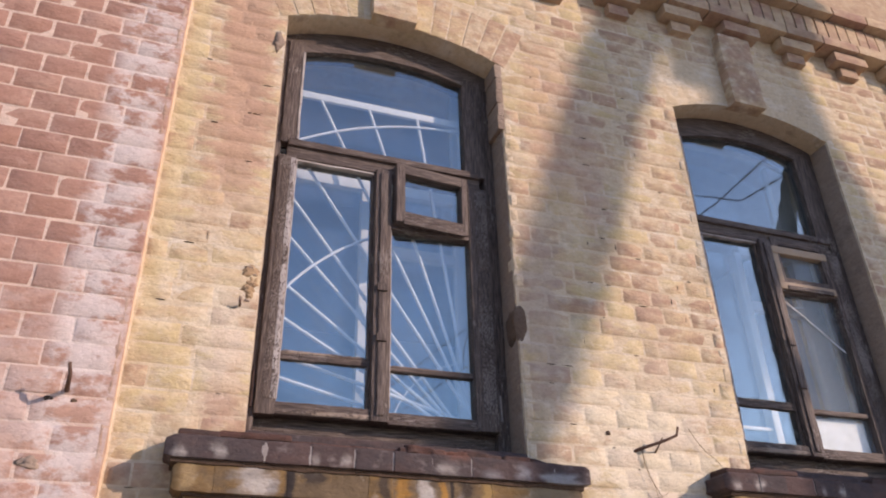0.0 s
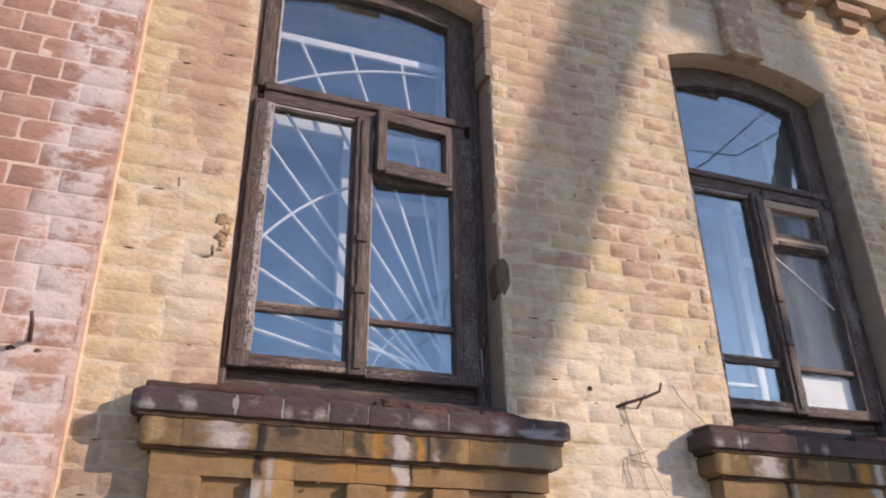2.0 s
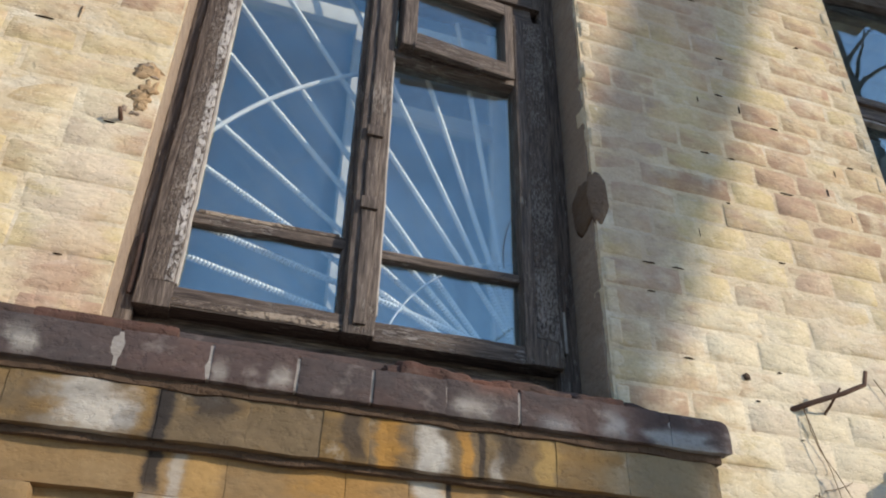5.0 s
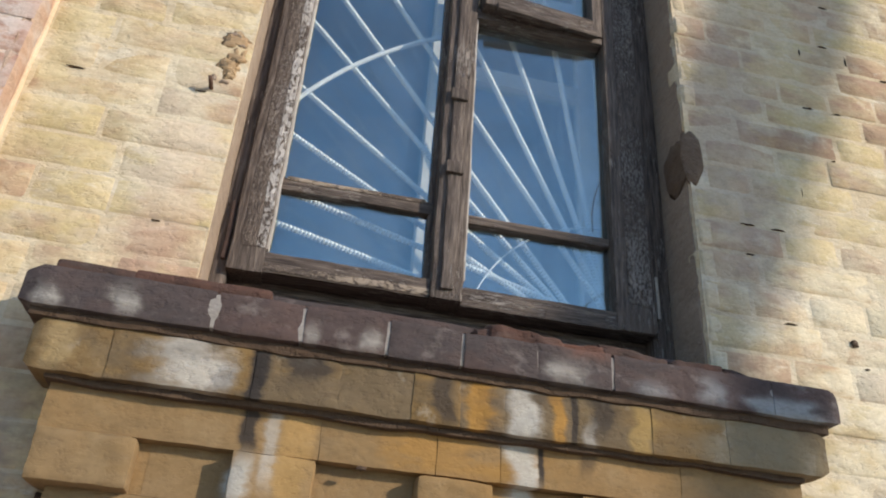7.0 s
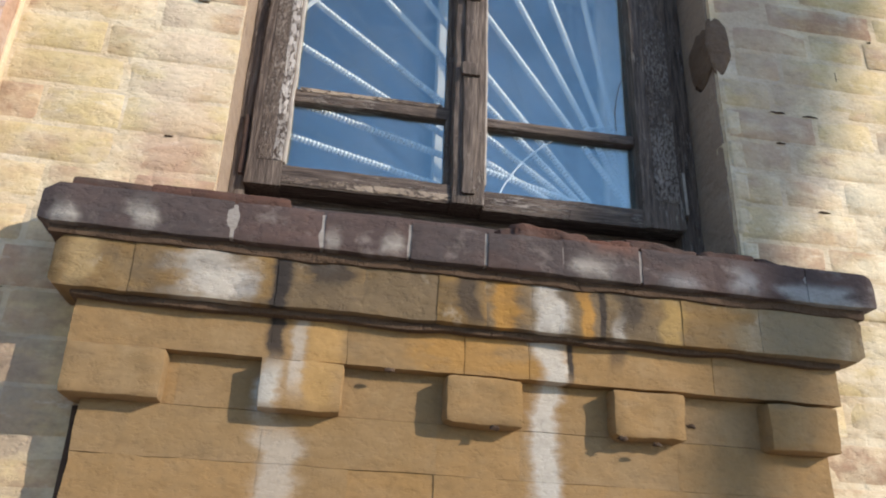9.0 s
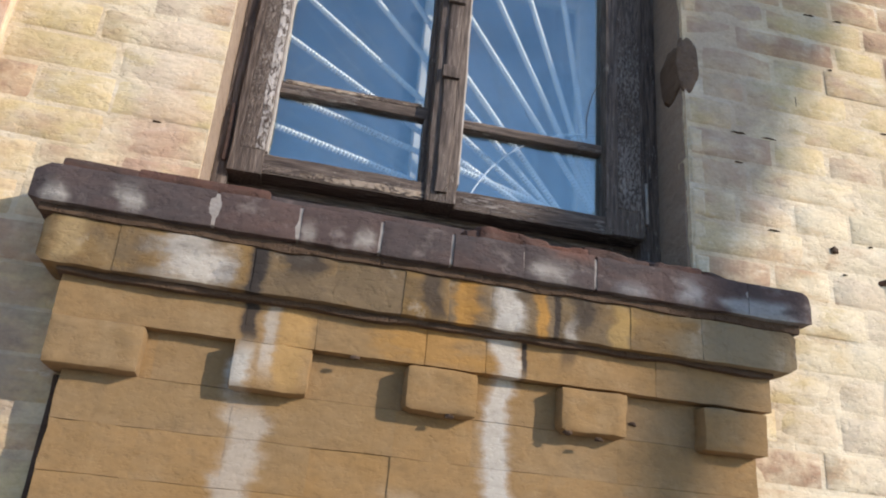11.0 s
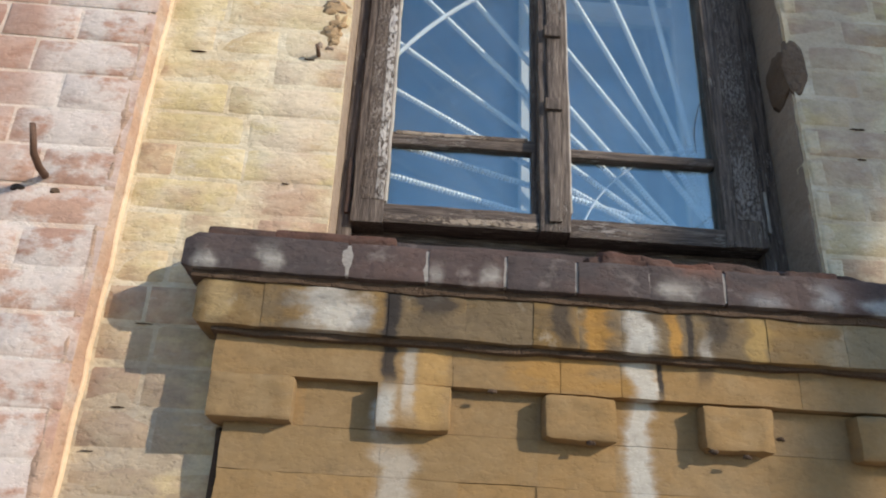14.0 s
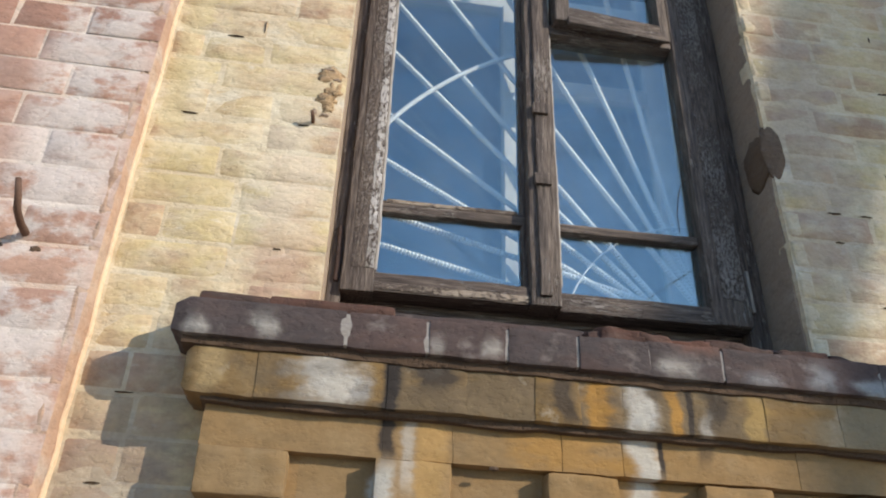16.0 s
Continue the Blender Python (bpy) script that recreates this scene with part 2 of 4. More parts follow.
M["ledge"] = masonry("soot_painted_brick", [(0.085, 0.061, 0.058), (0.112, 0.072, 0.064), (0.072, 0.058, 0.058), (0.093, 0.068, 0.065)], (0.19, 0.16, 0.15), (0.60, 0.76), streaks=TOP,
                     patches=[(14.0, 1.5, 0.60, 0.70, (0.22, 0.185, 0.17), 0.6), (9.0, 1.0, 0.56, 0.72, (0.05, 0.04, 0.038), 0.6)], grime_at=(0.8, 0.99), relief=0.008)
M["tile"] = masonry("terracotta", [(0.085, 0.054, 0.046), (0.115, 0.058, 0.044), (0.075, 0.052, 0.046), (0.145, 0.067, 0.047)], (0.20, 0.155, 0.135), (0.58, 0.72), relief=0.012)
M["ochre"] = masonry("ochre_brick", [(0.245, 0.160, 0.080), (0.277, 0.172, 0.078), (0.262, 0.176, 0.094), (0.24, 0.156, 0.076)], (0.32, 0.225, 0.125), (0.52, 0.72),
                     streaks=FACE, patches=[(3.5, 1.4, 0.54, 0.68, (0.27, 0.155, 0.055), 0.5), (7.0, 0.6, 0.60, 0.72, (0.14, 0.105, 0.068), 0.5)], grain=0.22, mottle=0.28, grime=(0.13, 0.10, 0.07), grime_at=(0.58, 0.85), relief=0.005)
M["course"] = masonry("sooty_ochre_brick", [(0.175, 0.118, 0.058), (0.205, 0.128, 0.053), (0.15, 0.108, 0.064), (0.165, 0.118, 0.072)], (0.24, 0.175, 0.10), (0.55, 0.72),
                      streaks=BED, patches=[(8.0, 0.5, 0.57, 0.68, (0.09, 0.075, 0.06), 0.6), (12.0, 1.0, 0.60, 0.68, (0.42, 0.385, 0.33), 0.5)], grain=0.2, mottle=0.25, grime=(0.07, 0.058, 0.05), grime_at=(0.52, 0.74), relief=0.008)
M["cornice"] = masonry("cornice_brick", [(0.40, 0.27, 0.18), (0.56, 0.42, 0.27), (0.36, 0.22, 0.16)], (0.58, 0.47, 0.33), (0.5, 0.7))


def painted_wood(name, stretch, bare_at=0.555, bare_tone=(0.36, 0.315, 0.29)):
    """Old brown paint, flaked along the grain down to grey wood."""
    m, nt, out = tree(name)
    pos = position(nt)
    grain = noise_tex(nt, scaled(nt, pos, stretch), 1.0, 6, 0.65)
    flake = noise_tex(nt, scaled(nt, pos, tuple(s * 0.9 if s > 50 else s * 2.2 for s in stretch)), 1.0, 6, 0.75)
    big = noise_tex(nt, pos, 5.0, 4, 0.6)
    col = ramp(nt, grain, [(0.30, (0.028, 0.020, 0.018)), (0.5, (0.098, 0.074, 0.063)), (0.72, (0.21, 0.168, 0.142))])
    bare = ramp(nt, maths(nt, "ADD", maths(nt, "MULTIPLY", flake, 0.6), maths(nt, "MULTIPLY", big, 0.4)), [(bare_at, 0.0), (bare_at + 0.045, 1.0)])
    col = mix(nt, maths(nt, "MULTIPLY", bare, 0.7), col, bare_tone)
    h = maths(nt, "ADD", grain, maths(nt, "MULTIPLY", bare, -0.7))
    finish(nt, out, col, 0.62, h, 0.004, 0.9)
    return m


M["putty"] = masonry("flaking_putty", [(0.46, 0.42, 0.39), (0.36, 0.32, 0.29)], (0.56, 0.53, 0.50), grime=(0.06, 0.045, 0.04), grime_at=(0.53, 0.66), relief=0.006)
M["wood_v"] = painted_wood("peeling_paint_upright", (170.0, 170.0, 13.0))
M["flaky"] = painted_wood("flaking_grey_paint", (260.0, 260.0, 45.0), 0.50)
M["flaked_white"] = painted_wood("white_primer_flakes", (210.0, 210.0, 40.0), 0.45, (0.62, 0.58, 0.56))
M["flaked_level"] = painted_wood("tan_primer_flakes", (40.0, 210.0, 210.0), 0.48, (0.45, 0.36, 0.28))
M["wood_h"] = painted_wood("peeling_paint_level", (13.0, 170.0, 170.0))


def plain(name, a, b, scale, rough=0.7, metal=0.0, dist=0.002):
    m, nt, out = tree(name)
    pos = position(nt)
    n1 = noise_tex(nt, pos, scale, 5, 0.6)
    n2 = noise_tex(nt, pos, scale * 7, 4, 0.6)
    col = mix(nt, n1, a, b)
    col = mix(nt, 0.3, col, ramp(nt, n2, [(0.3, 0.45), (0.7, 1.0)]), "MULTIPLY")
    finish(nt, out, col, rough, n2, dist, 0.5, metal)
    return m


M["white_iron"] = plain("white_painted_iron", (0.74, 0.75, 0.75), (0.84, 0.84, 0.82), 20, 0.45)
M["white_wood"] = plain("white_painted_wood", (0.70, 0.68, 0.62), (0.80, 0.78, 0.72), 8, 0.5)
M["rust"] = plain("rusty_iron", (0.10, 0.062, 0.048), (0.20, 0.115, 0.08), 60, 0.8, 0.3)
M["twig"] = plain("dry_twig", (0.16, 0.11, 0.07), (0.26, 0.19, 0.12), 80, 0.9)
# Room walls tinted blue in place of sky mirrored in the panes.
M["room"] = plain("sky_tinted_room_paint", (0.20, 0.27, 0.38), (0.26, 0.33, 0.44), 1.5, 0.8)
M["ceiling"] = plain("ceiling_paint", (0.55, 0.55, 0.54), (0.64, 0.63, 0.62), 2, 0.8)
M["boards"] = plain("dark_floor_boards", (0.10, 0.07, 0.05), (0.16, 0.11, 0.08), 3, 0.6)
M["paper"] = plain("white_board", (0.74, 0.76, 0.75), (0.82, 0.82, 0.80), 6, 0.7)
M["asphalt"] = plain("asphalt", (0.07, 0.066, 0.06), (0.11, 0.102, 0.092), 2, 0.9, 0, 0.006)
M["paving"] = plain("paving_concrete", (0.38, 0.34, 0.28), (0.48, 0.43, 0.36), 3, 0.9, 0, 0.005)
M["raw_wood"] = plain("bare_wood", (0.34, 0.25, 0.17), (0.46, 0.35, 0.25), 25, 0.7)
M["bark"] = plain("bark", (0.07, 0.055, 0.045), (0.16, 0.13, 0.11), 9, 0.95, 0, 0.02)


def window_glass(name, shine, dirt=0.05):
    m, nt, out = tree(name)
    pos = position(nt)
    wave = noise_tex(nt, pos, 2.2, 2, 0.4)
    nrm = node(nt, "ShaderNodeBump", {"Height": wave, "Distance": 0.002, "Strength": 0.15}).outputs[0]
    gloss = node(nt, "ShaderNodeBsdfGlossy", {"Roughness": 0.0, "Color": (0.74, 0.95, 1.0, 1), "Normal": nrm})
    clear = node(nt, "ShaderNodeBsdfTransparent", {"Color": (0.93, 0.96, 0.97, 1)})
    dust = node(nt, "ShaderNodeBsdfDiffuse", {"Color": (0.50, 0.53, 0.56, 1)})
    amount = ramp(nt, noise_tex(nt, pos, 6, 5, 0.65), [(0.3, dirt * 0.16), (0.75, dirt)])
    body = node(nt, "ShaderNodeMixShader", {0: amount, 1: clear.outputs[0], 2: dust.outputs[0]})
    facing = node(nt, "ShaderNodeLayerWeight", {"Blend": 0.5}).outputs["Facing"]
    gain = maths(nt, "ADD", maths(nt, "MULTIPLY", maths(nt, "POWER", facing, 5.0), 0.9), shine)
    top = node(nt, "ShaderNodeMixShader", {0: gain, 1: body.outputs[0], 2: gloss.outputs[0]})
    nt.links.new(top.outputs[0], out.inputs[0])
    return m


M["glass"] = window_glass("old_window_glass", 0.15)
M["inner_glass"] = window_glass("inner_window_glass", 0.05)
# Dark reflection put into the material: low shine, more grey dust.
M["dull_glass"] = window_glass("dull_window_glass", 0.02, 0.16)


# ---- mesh helpers ----
def link(name, bm, material, parent=None, label="", smooth=False):
    me = bpy.data.meshes.new(name)
    if smooth:
        for f in bm.faces:
            f.smooth = True
        for e in bm.edges:
            if len(e.link_faces) == 2 and e.calc_face_angle(0.0) > 0.65:
                e.smooth = False
    bm.to_mesh(me)
    bm.free()
    me.materials.append(material)
    ob = new(name, me)
    ob.parent = parent
    if label:
        ob["label"] = label
    return ob


def part(name, bm, material, parent, label="", smooth=False):
    return link(name, bm, material, parent, label, smooth)


def empty(name, at=(0, 0, 0)):
    ob = new(name)
    ob.location = at
    ob.empty_display_size = 0.1
    return ob


def add_box(bm, x0, x1, y0, y1, z0, z1):
    r = bmesh.ops.create_cube(bm, size=1.0)
    for v in r["verts"]:
        v.co = Vector(((x0 + x1) / 2 + v.co.x * (x1 - x0), (y0 + y1) / 2 + v.co.y * (y1 - y0), (z0 + z1) / 2 + v.co.z * (z1 - z0)))
    return r["verts"]


def bevelled(x0, x1, y0, y1, z0, z1, r=0.004, seg=2):
    bm = bmesh.new()
    add_box(bm, x0, x1, y0, y1, z0, z1)
    bmesh.ops.bevel(bm, geom=list(bm.edges), offset=r, segments=seg, affect="EDGES", profile=0.6)
    return bm


def worn_block(x0, x1, y0, y1, z0, z1, r=0.006, amp=0.0018, cuts=3):
    """A brick with knocked-off edges and an uneven skin."""
    bm = bmesh.new()
    add_box(bm, x0, x1, y0, y1, z0, z1)
    bmesh.ops.subdivide_edges(bm, edges=list(bm.edges), cuts=cuts, use_grid_fill=True)
    lo, hi = Vector((x0, y0, z0)), Vector((x1, y1, z1))
    mid = (lo + hi) / 2
    for v in bm.verts:
        ext = [abs(v.co[i] - lo[i]) < 1e-5 or abs(v.co[i] - hi[i]) < 1e-5 for i in range(3)]
        nv = noise.noise_vector(v.co * 19.0) + noise.noise_vector(v.co * 70.0) * 0.5
        if sum(ext) >= 2:
            pull = r * (0.45 + 0.55 * (noise.noise(v.co * 31.0) + 1))
            for i in range(3):
                if ext[i]:
                    v.co[i] += math.copysign(pull * 0.6, mid[i] - v.co[i])
        v.co += nv * amp
    return bm


def worn_beam(x0, x1, y0, y1, z0, z1, r=0.004, amp=0.0012, step=0.05):
    """A long wooden member, its edges softened and slightly crooked."""
    bm = bevelled(x0, x1, y0, y1, z0, z1, r, 2)
    long = max(range(3), key=lambda i: (x1 - x0, y1 - y0, z1 - z0)[i])
    n = max(2, int((x1 - x0, y1 - y0, z1 - z0)[long] / step))
    lo = (x0, y0, z0)[long]
    span = (x1 - x0, y1 - y0, z1 - z0)[long]
    nrm = Vector([1.0 if i == long else 0.0 for i in range(3)])
    for k in range(1, n):
        co = Vector((0, 0, 0))
        co[long] = lo + span * k / n
        bmesh.ops.bisect_plane(bm, geom=list(bm.verts) + list(bm.edges) + list(bm.faces), plane_co=co, plane_no=nrm)
    for v in bm.verts:
        v.co += noise.noise_vector(v.co * 14.0) * amp
    return bm


def rod(points, radius, sides=8, taper=1.0, bm=None):
    bm = bm or bmesh.new()
    rings = []
    for i, p in enumerate(points):
        p = Vector(p)
        a = Vector(points[max(0, i - 1)])
        b = Vector(points[min(len(points) - 1, i + 1)])
        q = (b - a).to_track_quat("Z", "X")
        rr = radius[i] if isinstance(radius, list) else radius * (1 + (taper - 1) * i / max(1, len(points) - 1))
        rings.append([bm.verts.new(p + q @ Vector((math.cos(2 * math.pi * k / sides) * rr, math.sin(2 * math.pi * k / sides) * rr, 0))) for k in range(sides)])
    for r0, r1 in zip(rings, rings[1:]):
        for k in range(sides):
            bm.faces.new((r0[k], r0[(k + 1) % sides], r1[(k + 1) % sides], r1[k]))
    bm.faces.new(rings[0][::-1])
    bm.faces.new(rings[-1])
    return bm


def structure(ob, label, category):
    return tagged(ob, label, category, kind="structure")


# ---- plan ----
OFF = 1.886                      # from window to window
LEFT, RIGHT = -0.42, 0.535       # jambs of the first opening
SILL, SPRING, CROWN = 2.045, 3.815, 3.912
CX = (LEFT + RIGHT) / 2
HALF = (RIGHT - LEFT) / 2
RAD = (HALF ** 2 + (CROWN - SPRING) ** 2) / (2 * (CROWN - SPRING))
CZ = CROWN - RAD
RING = 0.25
EDGE = -0.80                     # where the red wall begins
RED_Y = -0.05
CORN = 4.315
COURSE, RED_COURSE = 0.0735, 0.0804


def arch_z(x, c):
    return CZ + math.sqrt(max(0.0, RAD ** 2 - (x - c) ** 2))


# ---- ground ----
bm = bmesh.new()
add_box(bm, -400, 400, -400, 400, -0.3, 0.0)
structure(link("ground", bm, M["asphalt"]), "grey asphalt street in front of the house", "ground")
# Unseen pavement, made wide and pale to bounce warm light into the shade.
bm = bevelled(-30, 30, -7.5, -0.2, 0.0, 0.12, 0.015)
structure(link("pavement", bm, M["paving"]), "unseen pale concrete pavement, widened to bounce light onto the house", "pavement")

# ---- the yellow wall ----
bm = bmesh.new()
xs = [EDGE, LEFT] + [LEFT + (RIGHT - LEFT) * i / 16 for i in range(1, 16)] + [RIGHT, RIGHT + 0.04]
xs += [LEFT + OFF + (RIGHT - LEFT) * i / 16 for i in range(17)] + [6.0]
for a, b in zip(xs, xs[1:]):
    c = CX if LEFT - 1e-6 <= a and b <= RIGHT + 1e-6 else CX + OFF if LEFT + OFF - 1e-6 <= a and b <= RIGHT + OFF + 1e-6 else None
    if abs(a - RIGHT) < 1e-6:
        add_box(bm, a, b, 0.0015, 0.5, 0.0, CORN + 0.25)
        continue
    if c is None:
        add_box(bm, a, b, 0.0015, 0.5, 0.0, CORN + 0.25)
        continue
    add_box(bm, a, b, 0.0015, 0.5, 0.0, SILL)
    for v in add_box(bm, a, b, 0.0015, 0.5, 3.0, CORN + 0.25):
        if v.co.z < 3.5:
            v.co.z = arch_z(v.co.x, c)
yellow_wall = structure(link("wall_north", bm, M["plaster"]), "weathered yellow brick house wall with lime smears", "wall")

bm = bmesh.new()
add_box(bm, -6.0, EDGE - 0.016, RED_Y + 0.0005, 0.5, 0.0, 5.3)
red_wall = structure(link("wall_west", bm, M["mortar_red"]), "red brick wall with pale mortar and white salt stains", "wall")
bm = worn_beam(EDGE - 0.034, EDGE - 0.001, RED_Y - 0.001, 0.02, 0.0, 4.6, 0.016, 0.005, 0.04)
part("corner_edge", bm, M["edge"], red_wall, "rounded orange brick edge", True)
# Thin cream bead paints the sun on the corner's side face.
bm = worn_beam(EDGE - 0.004, EDGE + 0.004, -0.009, 0.010, 0.0, 4.6, 0.004, 0.004, 0.05)
part("corner_plaster", bm, M["return"], red_wall, "cream plaster line, sun on the corner put into its colour", True)

for dx in (0.0, OFF):
    bm = worn_beam(RIGHT - 0.005 + dx, RIGHT + 0.012 + dx, 0.012, 0.30, SILL, SPRING - 0.005, 0.004, 0.004, 0.04)
    part("reveal", bm, M["reveal"], yellow_wall, "dirty brown plastered reveal, shade in its colour", True)
    bm = worn_beam(LEFT - 0.012 + dx, LEFT + 0.004 + dx, 0.012, 0.30, SILL, SPRING - 0.005, 0.004, 0.003, 0.05)
    part("reveal", bm, M["reveal"], yellow_wall, "dirty brown plastered reveal, shade in its colour", True)


def lump(cx, cy, cz, rx, ry, rz, seed, rough=0.35, bm=None, fine=3):
    bm = bm or bmesh.new()
    ball = bmesh.ops.create_icosphere(bm, subdivisions=fine, radius=1.0)
    for v in ball["verts"]:
        k = 1 + rough * noise.noise(v.co * 1.7 + Vector((seed, 0, 0))) + 0.5 * rough * noise.noise(v.co * 4.5 + Vector((0, seed, 0)))
        v.co = Vector((cx + v.co.x * rx * k, cy + v.co.y * ry * k, cz + v.co.z * rz * k))
    return bm


# Raised brown lumps; the shade of the hollow is put into their colour.
part("broken_brick", lump(0.531, 0.052, 2.540, 0.006, 0.050, 0.070, 2.7, 0.2), M["core"], yellow_wall, "dark brown lump, coloured as the shaded hollow of a knocked-out brick", True)
part("broken_brick", lump(0.545, 0.004, 2.543, 0.028, 0.007, 0.076, 5.2, 0.18), M["core"], yellow_wall, "dark brown lump, coloured as the shaded hollow of a knocked-out brick", True)
# crumbled spot beside the frame
for cx, cz, rx, ry, rz, seed in ((-0.455, 2.60, 0.022, 0.0026, 0.022, 3.7), (-0.444, 2.565, 0.016, 0.0026, 0.024, 5.1), (-0.458, 2.535, 0.018, 0.0026, 0.020, 7.9), (-0.447, 2.515, 0.012, 0.0026, 0.016, 9.3)):
    part("chipped_brick", lump(cx, 0.0, cz, rx, ry, rz, seed, 0.8), M["chip"], yellow_wall, "crumbled tan chip in the wall", True)
for cx, cz, rx, rz, seed in ((-0.462, 2.619, 0.011, 0.004, 2.2), (-0.440, 2.592, 0.008, 0.004, 6.6), (-0.478, 2.500, 0.005, 0.010, 8.8), (-0.458, 2.494, 0.009, 0.004, 1.4)):
    part("chipped_brick", lump(cx, -0.0008, cz, rx, 0.0024, rz, seed, 0.8), M["reveal"], yellow_wall, "dark pit in the crumbled brick", True)
part("chipped_brick", lump(-0.447, 0.0, 3.66, 0.020, 0.0045, 0.045, 8.1, 0.7), M["reveal"], yellow_wall, "crumbled brown chip in the wall", True)
part("nail_hole", lump(-0.972, RED_Y, 2.098, 0.014, 0.004, 0.007, 1.1, 0.5), M["hollow"], red_wall, "dark hole beside the hook", True)
part("nail_hole", lump(-0.905, RED_Y, 2.096, 0.010, 0.004, 0.006, 6.1, 0.5), M["hollow"], red_wall, "dark hole beside the hook", True)
part("chipped_brick", lump(-0.985, RED_Y, 1.915, 0.026, 0.004, 0.018, 11.1, 0.8), M["reveal"], red_wall, "crumbled dark brick spot", True)
part("chipped_brick", lump(0.862, -0.001, 2.147, 0.009, 0.004, 0.008, 3.1, 0.4), M["hollow"], yellow_wall, "small dark nail hole", True)
for i in range(5):
    bm = worn_block(0.510 + 0.004 * (i % 2), 0.545, -0.001, 0.118, 3.448 + i * 0.0735, 3.5213 + i * 0.0735, 0.002, 0.002)
    part("corner_brick", bm, M["reveal"], yellow_wall, "", True)

# ---- room behind the windows ----
bm = bmesh.new()
add_box(bm, -1.6, 3.6, 4.4, 4.5, 1.0, 4.3)
add_box(bm, -1.7, -1.6, 0.5, 4.5, 1.0, 4.3)
add_box(bm, 3.6, 3.7, 0.5, 4.5, 1.0, 4.3)
structure(link("wall_inside", bm, M["room"]), "room wall inside, tinted blue for sky mirrored in the panes", "wall")
bm = bmesh.new()
add_box(bm, -1.7, 3.7, 0.5, 4.5, 4.3, 4.4)
structure(link("ceiling", bm, M["ceiling"]), "dull white ceiling of the room inside", "ceiling")
bm = bmesh.new()
add_box(bm, -1.7, 3.7, 0.5, 4.5, 0.9, 1.0)
structure(link("floor", bm, M["boards"]), "dark floor boards of the room inside", "floor")


# ---- windows ----
def head_strip(c, y0, y1, inner_gap, outer_gap, x0, x1):
    """The bowed head of a frame, between two arcs."""
    bm = bmesh.new()
    n = 18
    rows = []
    for i in range(n + 1):
        x = x0 + (x1 - x0) * i / n
        za = arch_z(x, c) - inner_gap
        zb = arch_z(x, c) - outer_gap
        rows.append([bm.verts.new((x, y, z)) for y, z in ((y0, za), (y0, zb), (y1, zb), (y1, za))])
    for p, q in zip(rows, rows[1:]):
        for k in range(4):
            bm.faces.new((p[k], p[(k + 1) % 4], q[(k + 1) % 4], q[k]))
    bm.faces.new(rows[0])
    bm.faces.new(rows[-1][::-1])
    bmesh.ops.recalc_face_normals(bm, faces=list(bm.faces))
    return bm


